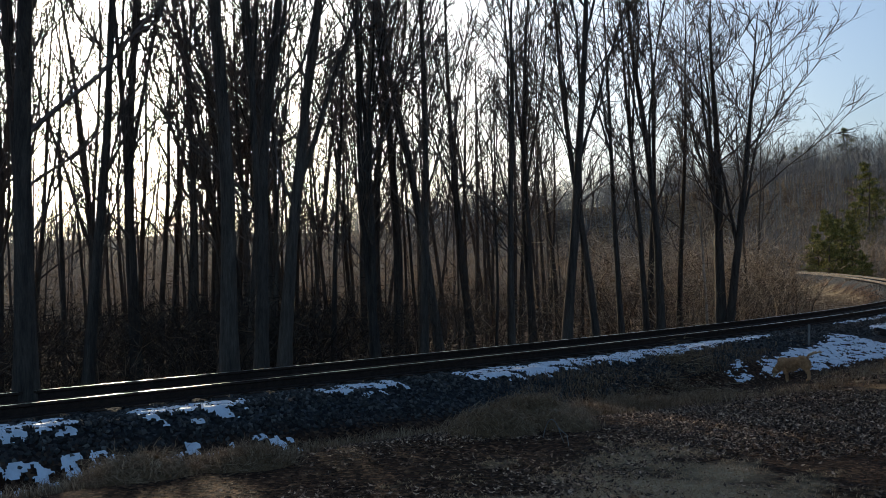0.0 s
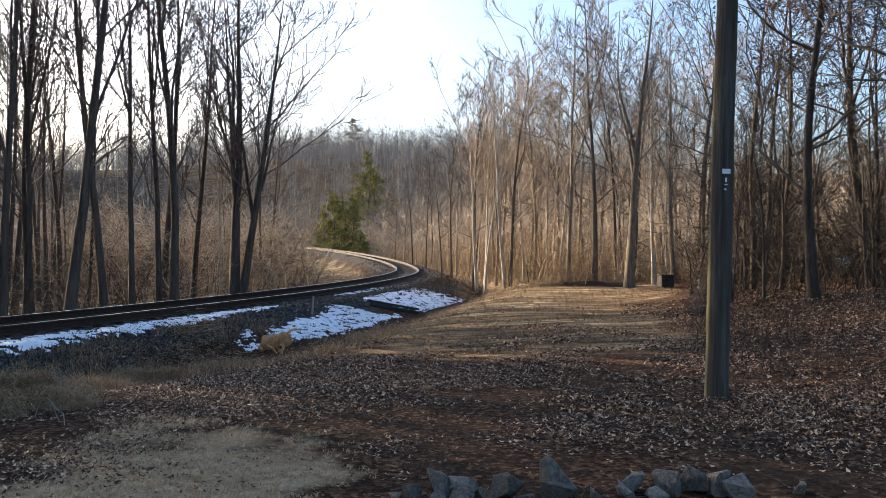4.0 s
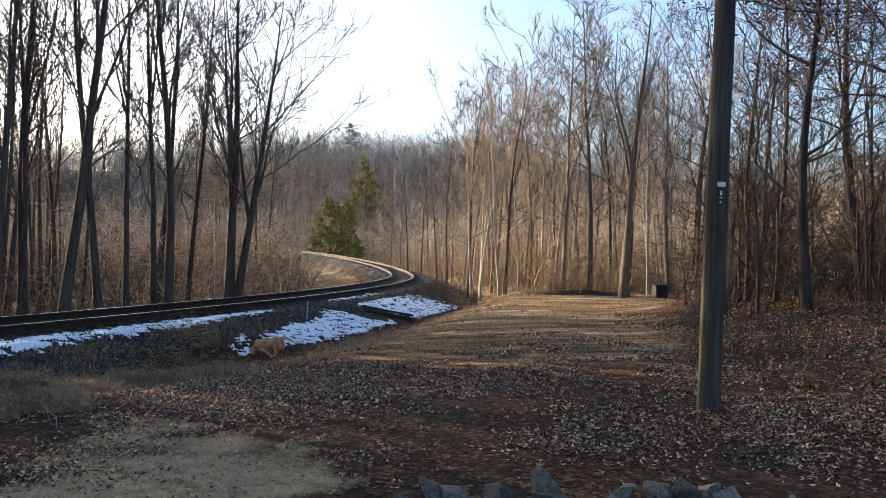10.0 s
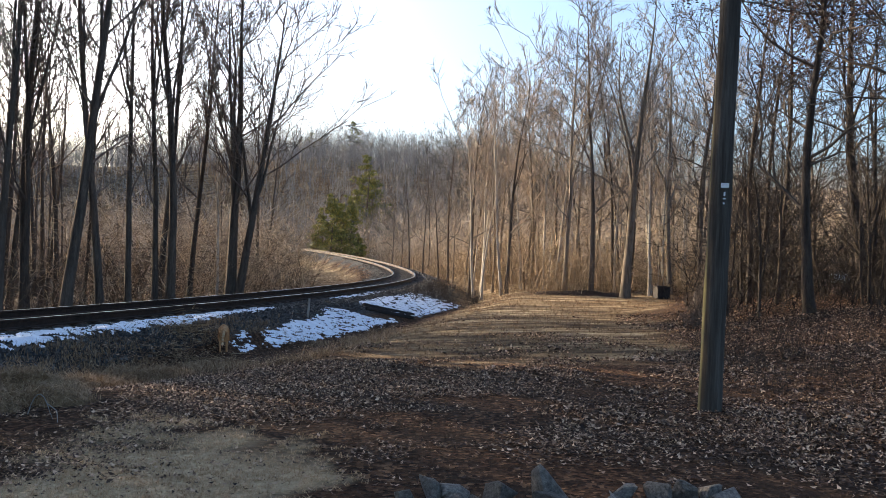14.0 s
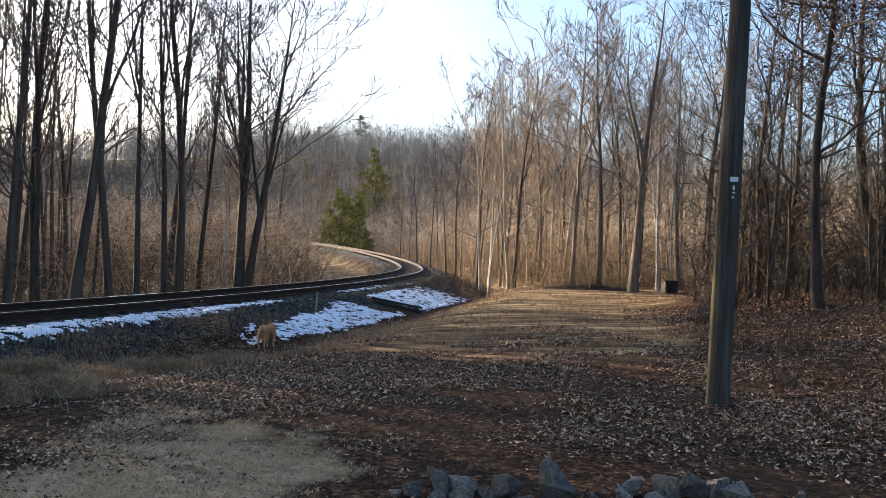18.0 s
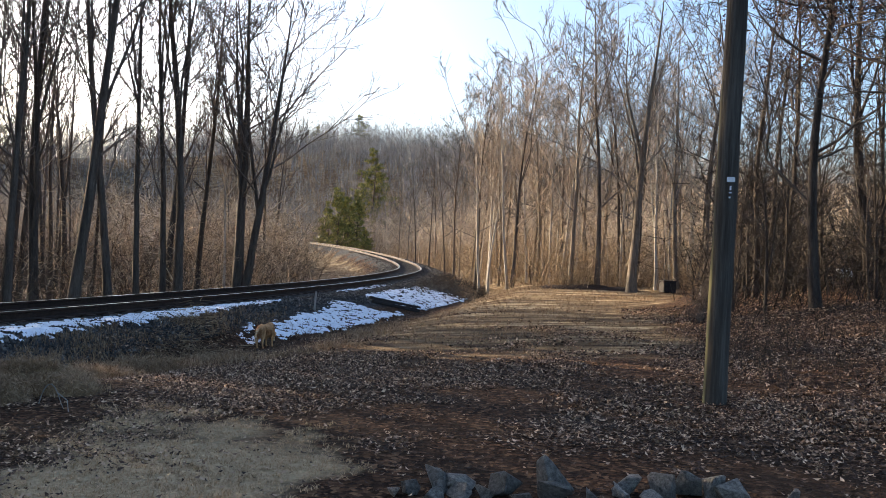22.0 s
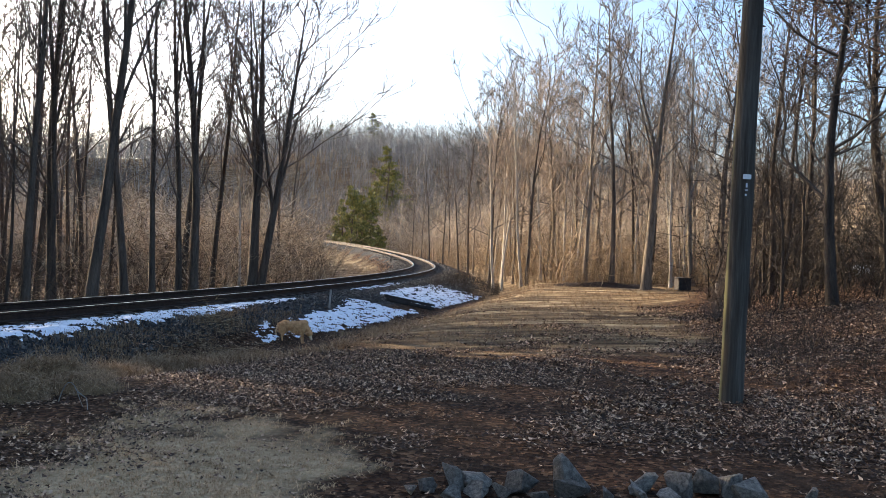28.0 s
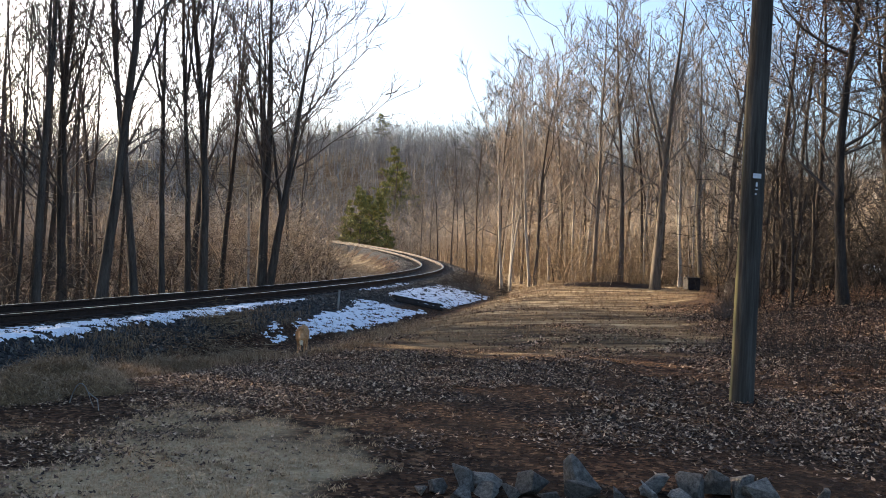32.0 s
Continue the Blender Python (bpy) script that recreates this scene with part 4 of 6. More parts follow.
def far_bush_proto(seed, stems):
    """A wide bush of crooked stems and fine twigs, seen from afar."""
    rs = np.random.RandomState(seed)
    V, F = [], []

    def sliver(p, e, w):
        a = np.cross(e - p, rs.normal(0, 1, 3))
        a = a / np.linalg.norm(a) * w
        b = len(V)
        V.extend([p - a, p + a, e])
        F.append((b, b + 1, b + 2))
    for _ in range(stems):
        foot = np.array([rs.normal(0, 1.0), rs.normal(0, 1.0), -0.2])
        mid = foot + (rs.normal(0, 0.6), rs.normal(0, 0.6), rs.uniform(1.6, 3.2))
        top = mid + (rs.normal(0, 1.0), rs.normal(0, 1.0), rs.uniform(1.0, 2.8))
        sliver(foot, mid + (top - mid) * 0.3, 0.032)
        sliver(mid, top, 0.025)
        for _ in range(10):
            q = mid + (top - mid) * rs.uniform(-0.6, 0.9)
            sliver(q, q + np.array([rs.normal(0, 0.8), rs.normal(0, 0.8), rs.normal(0.5, 0.5)]), 0.017)
    return np.array(V), np.array(F)


def build_far_woods():
    rs = np.random.RandomState(77)
    n = 6600
    az = rs.uniform(-76, 42, n)
    d = np.where(rs.rand(n) < 0.6, 76 + 215 * rs.rand(n) ** 0.8, rs.uniform(205, 300, n))
    x, y = d * np.sin(np.radians(az)), d * np.cos(np.radians(az))
    u, s, _ = line_coords(x, y)
    ok = (np.abs(s) > 7) & ~((az > -9.0) & (az < -2) & (d < 132)) & ~((az > -32) & (az < -9) & (d < 150) & (rs.rand(n) < 0.15))
    az2, d2 = np.r_[rs.uniform(-13, 6, 2300), rs.uniform(-36, -13, 1200)], np.r_[132 + 165 * rs.rand(2300), 190 + 100 * rs.rand(1200)]
    x, y, d = np.r_[x[ok], d2 * np.sin(np.radians(az2))], np.r_[y[ok], d2 * np.cos(np.radians(az2))], np.r_[d[ok], np.maximum(d2, 141)]
    pos = np.stack([x, y, ground_z(x, y)], 1)
    # bushes along the foot of the hills
    az4, d4 = np.r_[rs.uniform(-60, -9, 700), rs.uniform(-9.5, 20, 900)], np.r_[rs.uniform(58, 112, 700), rs.uniform(76, 150, 900)]
    x4, y4 = d4 * np.sin(np.radians(az4)), d4 * np.cos(np.radians(az4))
    _, s4, _ = line_coords(x4, y4)
    ok = (np.abs(s4) > 7) & ~((az4 > -10.5) & (az4 < -9) & (d4 < 95)) & ~((az4 > -9.0) & (az4 < -4.4) & (d4 < 128))
    p4 = np.stack([x4, y4, ground_z(x4, y4)], 1)[ok]
    for i in range(3):
        p = p4[i::3]
        v, f = scatter(*far_bush_proto(950 + i, 6), rand_mats(p, rs.uniform(0.7, 1.45, len(p)), rs.rand(len(p)) * 6.3))
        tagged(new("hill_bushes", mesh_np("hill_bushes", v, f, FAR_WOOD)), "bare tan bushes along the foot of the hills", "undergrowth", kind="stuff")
    # the crest's taller trees
    az3, d3 = rs.uniform(-40, 8, 420), rs.uniform(258, 300, 420)
    x3, y3 = d3 * np.sin(np.radians(az3)), d3 * np.cos(np.radians(az3))
    v, f = scatter(*far_tree_proto(931, 26, 0.9), rand_mats(np.stack([x3, y3, ground_z(x3, y3)], 1), rs.uniform(1.0, 1.7, 420), rs.rand(420) * 6.3))
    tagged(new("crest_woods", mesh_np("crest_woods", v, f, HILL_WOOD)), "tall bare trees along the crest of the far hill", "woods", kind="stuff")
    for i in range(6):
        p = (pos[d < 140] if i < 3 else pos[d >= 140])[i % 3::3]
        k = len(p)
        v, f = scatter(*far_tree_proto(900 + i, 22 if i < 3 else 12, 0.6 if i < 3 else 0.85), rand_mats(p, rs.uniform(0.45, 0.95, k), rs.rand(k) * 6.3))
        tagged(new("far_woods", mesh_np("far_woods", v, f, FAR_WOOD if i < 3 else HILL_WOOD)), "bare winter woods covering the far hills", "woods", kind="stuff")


build_far_woods()


# ---- undergrowth ----
def brush_proto(seed, stems, height, spread, side, arch, thick):
    """Stems that rise and arch over, each with side twigs; thin three-sided limbs."""
    rs = np.random.RandomState(seed)
    V, F = [], []

    def spike(p, e, r):
        b = len(V)
        a = np.cross(e - p, rs.normal(0, 1, 3))
        a *= r / (np.linalg.norm(a) + 1e-9)
        V.extend([p + a, p - a, e])
        F.append((b, b + 1, b + 2))
    for _ in range(stems):
        w, k = rs.rand() * 6.283, rs.uniform(0.2, 1.0)
        out = np.array([math.cos(w), math.sin(w), 0]) * spread * k
        p = np.array([rs.normal(0, 0.2), rs.normal(0, 0.2), 0]) * spread
        h = height * rs.uniform(0.4, 1.0)
        m = p + out * 0.35 + (0, 0, h * 0.75)
        e = m + out * (0.5 + arch) + (0, 0, h * (0.35 - 0.7 * arch * rs.rand()))
        r = thick * rs.uniform(0.6, 1.6)
        spike(p, m + (m - p) * 0.5, r)
        spike(m, e, r * 0.6)
        for _ in range(side):
            q = p + (m - p) * rs.uniform(0.25, 1.0) if rs.rand() < 0.55 else m + (e - m) * rs.rand()
            L = height * rs.uniform(0.12, 0.34)
            spike(q, q + np.array([rs.normal(0, 0.7), rs.normal(0, 0.7), rs.normal(0.35, 0.5)]) * L, max(0.005, r * 0.42))
    return np.array(V), np.array(F)


def thicket_proto(seed, stems, height, spread, side, lean=0.25):
    """Crooked saplings with tangled side twigs, all thin flat lengths."""
    rs, rnd = np.random.RandomState(seed), random.Random(seed)
    V, F = [], []

    def strip(pts, r):
        w = rs.normal(0, 1, 3)
        m = len(pts) - 1
        for j in range(m):
            a = np.cross(pts[j + 1] - pts[j], w)
            a *= r / (np.linalg.norm(a) + 1e-9)
            b, k = len(V), 1 - 0.8 * j / m
            V.extend([pts[j] - a * k, pts[j] + a * k, pts[j + 1] + a * (k - 0.8 / m)])
            F.append((b, b + 1, b + 2))
            if j + 1 < m:
                V.append(pts[j + 1] - a * (k - 0.8 / m))
                F.append((b, b + 2, b + 3))
    for _ in range(stems):
        w = rnd.uniform(0, 6.283)
        p = np.array([rs.normal(0, 0.5) * spread, rs.normal(0, 0.5) * spread, -0.05])
        st = limb(rnd, p, np.array([math.cos(w) * lean, math.sin(w) * lean, 1.0]), height * rs.uniform(0.5, 1.0), 5, 0.0, 0.16)
        strip(st, 0.003 * height + 0.004)
        for _ in range(side):
            k = rs.uniform(0.8, 4.99)
            q = st[int(k)] + (st[int(k) + 1] - st[int(k)]) * (k % 1)
            d = np.array([rs.normal(0, 1), rs.normal(0, 1), rs.normal(0.5, 0.6)])
            tw = limb(rnd, q, d, height * rs.uniform(0.14, 0.36), 3, 0.05, 0.3)
            strip(tw, 0.008)
            for _ in range(3):
                i = rs.randint(0, 3)
                strip([tw[i], tw[i] + (d / np.linalg.norm(d) + rs.normal(0, 0.8, 3)) * height * 0.07], 0.006)
    return np.array(V), np.array(F)


def build_brush():
    rs = np.random.RandomState(31)
    kinds = [brush_proto(1, 7, 1.7, 1.3, 6, 0.8, 0.012), brush_proto(2, 14, 0.75, 0.9, 4, 0.9, 0.009),
             brush_proto(4, 10, 1.1, 1.2, 5, 1.0, 0.010), brush_proto(5, 4, 2.6, 1.2, 12, 0.5, 0.015),
             thicket_proto(6, 4, 4.6, 1.6, 11), thicket_proto(7, 5, 3.0, 1.5, 9, 0.5), thicket_proto(8, 3, 6.5, 1.3, 16)]

    def lay(name, label, x, y, lo, hi, use, mat=None):
        z = ground_z(x, y)
        vs, fs, o = [], [], 0
        for i, kind in enumerate(use):
            pv, pf = kinds[kind]
            p = np.stack([x, y, z], 1)[i::len(use)]
            v, f = scatter(pv, pf, rand_mats(p, rs.uniform(lo, hi, len(p)), rs.rand(len(p)) * 6.3))
            vs.append(v)
            fs.append(f + o)
            o += len(v)
        tagged(new(name, mesh_np(name, np.concatenate(vs), np.concatenate(fs), mat or BRUSH)), label, "undergrowth", kind="stuff")
    # across the line
    n = 1650
    u, s = rs.uniform(-12, 85, n), -4.4 - 28 * rs.rand(n) ** 1.5
    p = line_point(u, s)
    ok = (np.arctan2(p[:, 0], p[:, 1]) < radians(-9.4)) & (rs.rand(n) < np.clip(2.2 * fnoise(p[:, 0], p[:, 1], 5, 51) - 0.5, 0, 1))
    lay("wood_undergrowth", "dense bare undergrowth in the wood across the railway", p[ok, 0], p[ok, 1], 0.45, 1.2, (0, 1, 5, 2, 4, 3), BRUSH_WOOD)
    n = 380
    az, d = np.radians(rs.uniform(-66, -34, n)), rs.uniform(16, 42, n)
    x, y = d * np.sin(az), d * np.cos(az)
    u, s, _ = line_coords(x, y)
    ok = s < -5.5
    # extra saplings added here only to block low sun from the lawn
    gx, gy = -16.6 + rs.uniform(-1.6, 1.8, 18), 16.9 + rs.uniform(-1.8, 1.6, 18)
    x, y, ok = np.r_[x, gx], np.r_[y, gy], np.r_[ok, np.ones(18, bool)]
    lay("wood_thicket", "tangled bare saplings in the wood across the railway", x[ok], y[ok], 0.6, 1.1, (4, 5, 5), BRUSH_SHADE)
    # behind the field and along the line's far bend
    n = 2200
    az, d = np.radians(rs.uniform(-2.5, 18.5, n)), 38.5 + 34 * rs.rand(n) ** 1.5
    x, y = d * np.sin(az), d * np.cos(az)
    u, s, _ = line_coords(x, y)
    ok = (s > 5.6) & ~((d < 43.5) & (az > radians(2)) & (az < radians(7.8)) & (rs.rand(n) < 0.6)) & (rs.rand(n) < np.clip(2.4 * fnoise(x, y, 4, 52) - 0.8, 0, 1))
    lay("field_edge_brush", "tawny bare brush along the field's far edge", x[ok], y[ok], 0.4, 1.1, (0, 1, 2, 1, 5, 2))
    n = 640
    az, d = np.radians(rs.uniform(-2.5, 21, n)), 40.5 + 42 * rs.rand(n) ** 1.1
    x, y = d * np.sin(az), d * np.cos(az)
    u, s, _ = line_coords(x, y)
    ok = (s > 6.5) & (rs.rand(n) < np.clip(2.4 * fnoise(x, y, 7, 55) - 0.35, 0, 1))
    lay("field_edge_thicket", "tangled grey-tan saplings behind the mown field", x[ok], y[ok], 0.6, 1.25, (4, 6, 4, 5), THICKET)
    n = 430
    az, d = np.radians(np.where(rs.rand(n) < 0.6, rs.uniform(-16, -8.7, n), rs.uniform(-30, -9.3, n))), rs.uniform(27, 85, n)
    x, y = d * np.sin(az), d * np.cos(az)
    u, s, _ = line_coords(x, y)
    ok = (s < -4.2) & (s > -40) & (np.degrees(az) < -9.5 - 0.6 * (d < 60))
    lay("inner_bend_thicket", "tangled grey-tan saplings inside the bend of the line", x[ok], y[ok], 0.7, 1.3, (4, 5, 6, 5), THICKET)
    n = 240
    u, s = rs.uniform(35.5, 52, n), rs.uniform(2.1, 4.9, n)
    p = line_point(u, s)
    ok = rs.rand(n) < smooth01(35.5, 39.5, u)
    lay("bank_scrub", "low dark scrub on the railway bank by the bend", p[ok, 0], p[ok, 1], 0.25, 0.55, (1, 2), BRUSH_SHADE)
    n = 330
    u, s = rs.uniform(46, 130, n), 3.4 + 7 * rs.rand(n) ** 1.2
    p = line_point(u, s)
    lay("bend_brush", "tawny bare brush beside the bend in the line", p[:, 0], p[:, 1], 0.4, 1.1, (0, 5, 2, 4))
    n = 1550
    az, d = np.radians(rs.uniform(18.3, 38, n)), 20.3 + 29 * rs.rand(n) ** 1.1
    x, y = d * np.sin(az), d * np.cos(az)
    ok = (rs.rand(n) < np.clip(2.2 * fnoise(x, y, 4, 53) - 0.5, 0, 1)) & ~((az > radians(25.2)) & (az < radians(27.0)) & (d > 20))
    lay("bank_brush", "tangled brush on the wooded bank, shade put into its colour", x[ok], y[ok], 0.35, 0.95, (0, 2, 5, 0, 4, 5, 2), BRUSH_SHADE)

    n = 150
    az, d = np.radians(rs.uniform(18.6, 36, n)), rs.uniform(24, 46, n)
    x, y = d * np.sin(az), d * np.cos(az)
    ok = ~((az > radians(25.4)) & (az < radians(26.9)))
    lay("bank_thicket", "tall tangled saplings in the wood on the bank, coloured as shaded", x[ok], y[ok], 0.7, 1.25, (4, 6, 5), BRUSH_SHADE)
    # grey weeds and low twigs over the leaf-covered bank
    n = 260
    az, d = np.radians(rs.uniform(17.5, 34, n)), rs.uniform(11.5, 20.5, n)
    x, y = d * np.sin(az), d * np.cos(az)
    ok = (x - 0.06 * y > 3.2) & (rs.rand(n) < np.clip(2.6 * fnoise(x, y, 2.5, 57) - 0.7, 0, 1))
    lay("bank_weeds", "low dry grey-brown weeds and twigs on the bank", x[ok], y[ok], 0.18, 0.42, (1, 2, 0), BRUSH_SHADE)


def build_shrub(name, x, y, seed, height, label):
    """A shrub of crooked stems from one root, each a part with its own side twigs."""
    rnd = random.Random(seed)
    sh = new(name)
    sh.matrix_world = Matrix.Translation((x, y, float(ground_z(x, y)[0])))
    tagged(sh, label, "shrub", "shrubs at the field's corner")
    for k in range(7):
        V, F = [], []
        w = rnd.uniform(0, 6.283)
        st = limb(rnd, np.array([rnd.gauss(0, 0.08), rnd.gauss(0, 0.08), -0.05]), np.array([math.cos(w) * 0.5, math.sin(w) * 0.5, 1.0]), height * rnd.uniform(0.6, 1.0), 6, 0.02, 0.14)
        tube(V, F, st, [0.016 * (1 - 0.14 * i) for i in range(7)], 4)
        for _ in range(13):
            i = rnd.randint(1, 5)
            d = swing(rnd, (st[i + 1] - st[i]) / np.linalg.norm(st[i + 1] - st[i]), rnd.uniform(0.5, 1.1))
            tw = limb(rnd, st[i], d, height * rnd.uniform(0.2, 0.45), 3, 0.03, 0.2)
            tube(V, F, tw, [0.008, 0.007, 0.005, 0.003], 3)
            for _ in range(3):
                j = rnd.randint(1, 2)
                e = limb(rnd, tw[j], swing(rnd, d, rnd.uniform(0.5, 1.0)), height * rnd.uniform(0.08, 0.18), 2, 0.03, 0.2)
                tube(V, F, e, [0.005, 0.004, 0.002], 3)
        part("stem", mesh_np("stem", V, F, TWIG, False), None, sh)


build_brush()
for i, (x, y, h) in enumerate([(6.9, 21.5, 0.9), (7.7, 22.6, 1.2), (8.6, 25.5, 1.5), (6.2, 19.6, 0.6), (7.6, 24.0, 0.7)]):
    build_shrub("shrub", x, y, 40 + i, h, "bare grey twiggy shrub at the field's corner")


# ---- pines by the bend ----
def pine_meshes(seed, height):
    """A pine with whorls of level boughs, each a shelf of needle tufts, ragged and with gaps."""
    rnd = random.Random(seed)
    rs = np.random.RandomState(seed)
    TV, TF, P, S = [], [], [], []
    tr = limb(rnd, np.array([0, 0, -0.2]), np.array([0, 0, 1.0]), height, 8, 0.05, 0.02)
    tube(TV, TF, tr, [0.16 * (1 - 0.9 * i / 8) for i in range(9)], 6)
    h = 0.10 * height
    while h < 0.97 * height:
        for _ in range(rnd.randint(3, 5)):
            L = ((height - h) * 0.33 + 0.4) * rnd.uniform(0.45, 1.25) * min(1.0, 0.45 + h / (0.3 * height))
            w = rnd.uniform(0, 6.283)
            b = np.array([0, 0, h + rnd.uniform(-0.15, 0.15)])
            e = b + np.array([math.cos(w) * L, math.sin(w) * L, L * rnd.uniform(0.0, 0.45)])
            mid = (b + e) / 2 - (0, 0, 0.06 * L)
            tube(TV, TF, [b, mid, e], [0.035, 0.02, 0.008], 3)
            for k in range(int(6 + L * 8)):
                f = rnd.uniform(0.28, 1.06)
                side = rs.normal(0, 0.20 * L * (1.15 - f) + 0.08)
                P.append(b + (e - b) * f + np.array([-math.sin(w) * side, math.cos(w) * side, rs.normal(0.04, 0.07)]))
                S.append(rnd.uniform(0.24, 0.46))
        h += rnd.uniform(0.38, 0.62)
    n = len(P)
    tuft_v, tuft_f = [], []
    for k in range(6):
        c, s = math.cos(k * 1.05), math.sin(k * 1.05)
        b = len(tuft_v)
        tuft_v += [(-s * 0.10, c * 0.10, 0), (s * 0.10, -c * 0.10, 0), (c, s, 0.5)]
        tuft_f.append((b, b + 1, b + 2))
    v, f = scatter(tuft_v, tuft_f, rand_mats(np.array(P), np.array(S), rs.rand(n) * 6.3, rs.normal(0, 0.6, n), rs.normal(0, 0.6, n)))
    return mesh_np("trunk", TV, TF, BARK, True), mesh_np("needles", v, f, NEEDLE)


PINES = [pine_meshes(31, 9.0), pine_meshes(32, 5.0), pine_meshes(33, 11.0)]


def pine(k, x, y, yaw, sc):
    t = new("pine_tree")
    t.matrix_world = Matrix.LocRotScale((x, y, float(ground_z(x, y)[0])), Euler((0, 0, yaw)), (sc,) * 3)
    for nm, me in zip(("trunk", "needles"), PINES[k]):
        o = new(nm, me)
        o.parent = t
    tagged(t, "green pine tree standing by the bend in the line", "tree", "pines by the bend")


for az, d, k, sc in [(-7.9, 119, 0, 0.85), (-7.3, 116, 0, 1.05), (-6.6, 119, 0, 1.0), (-7.0, 124, 0, 1.1), (-8.3, 121, 1, 1.1), (-6.0, 122, 0, 1.05), (-5.45, 112, 1, 0.9), (-5.1, 114, 1, 0.65),
                     (-5.6, 146, 2, 0.9), (-4.95, 150, 2, 1.35), (-4.6, 154, 2, 0.95), (-5.96, 285, 2, 1.6), (-8.9, 288, 2, 1.25), (-8.3, 280, 2, 1.0), (-9.6, 292, 2, 1.1)]:
    x, y = polar(az, d)
    pine(k, x, y, az, sc)


# ---- utility pole ----
def build_pole():
    x, y = 3.275, 9.69
    z = float(ground_z(x, y)[0])
    pole = new("utility_pole")
    pole.matrix_world = Matrix.Translation((x, y, z)) @ Euler((radians(-0.3), radians(1.4), 0)).to_matrix().to_4x4()
    tagged(pole, "weathered grey-brown wooden utility pole with a sunlit edge painted on one side", "utility pole")
    V, F = [], []
    pts = [np.array([0.004 * math.sin(k * 1.3), 0.004 * math.cos(k * 0.9), -0.4 + k * 0.45]) for k in range(22)]
    tube(V, F, pts, [0.138 - 0.0016 * k + 0.0015 * math.sin(k * 2.1) for k in range(22)], 28)
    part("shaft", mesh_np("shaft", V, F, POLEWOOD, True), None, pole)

    def tab(name, w, h, zc, mat, label, out=0.0, dx=0.0):
        bm = bmesh.new()
        bmesh.ops.create_cube(bm, size=1, matrix=Matrix.Diagonal((w, 0.006, h, 1)))
        bmesh.ops.bevel(bm, geom=bm.edges[:], offset=0.002, segments=1, affect="EDGES")
        part(name, bm, mat, pole, label, m=Matrix.Translation((dx, -0.137 - out, zc)))
    zc = 2.64
    tab("plate", 0.095, 0.055, zc, GALV, "small white metal plate")
    for k, (w, h, dx) in enumerate([(0.02, 0.05, 0.0), (0.035, 0.012, 0.0), (0.02, 0.02, -0.005)]):
        tab("marker", w, h, zc - 0.10 - 0.055 * k, GALV, "small pale marker", 0.0, dx)


build_pole()


# ---- row of rocks ----
def rock(name, x, y, sx, sy, sz, seed, yaw, label, tall=0.0):
    """A broken block: the hull of chance points, its edges a little worn."""
    rs = np.random.RandomState(seed)
    bm = bmesh.new()
    for k in range(11):
        p = rs.uniform(-0.5, 0.5, 3)
        p = p / np.abs(p).max() * rs.uniform(0.40, 0.5)
        t = p[2] + 0.5
        if tall:
            p = np.array([p[0] * (1.15 - 0.95 * tall * t) - 0.34 * tall * t, p[1] * (1.05 - 0.6 * tall * t), p[2]])
        bm.verts.new(p)
    hull = bmesh.ops.convex_hull(bm, input=bm.verts[:])
    bmesh.ops.delete(bm, geom=[v for v in bm.verts if not v.link_faces], context="VERTS")
    bmesh.ops.dissolve_limit(bm, angle_limit=0.22, verts=bm.verts[:], edges=bm.edges[:])
    bmesh.ops.bevel(bm, geom=bm.edges[:], offset=0.012, segments=1, affect="EDGES")
    bmesh.ops.triangulate(bm, faces=bm.faces[:])
    bmesh.ops.subdivide_edges(bm, edges=[e for e in bm.edges if e.calc_length() > 0.12], cuts=1)
    for v in bm.verts:
        v.co += 0.022 * noise.noise_vector(v.co * 5 + Vector((seed, 0, 0)))
    ob = new(name, bm_mesh(name, bm, STONE, False))
    ob.matrix_world = Matrix.LocRotScale((x, y, float(ground_z(x, y)[0]) + sz * 0.36), Euler((rs.uniform(-0.2, 0.2), rs.uniform(-0.2, 0.2), yaw)), (sx * 1.0, sy * 1.0, sz * 0.96))
    tagged(ob, label, "rock", "row of rocks")


G, S = "grey angular rock in the row", "small grey rock in the row"
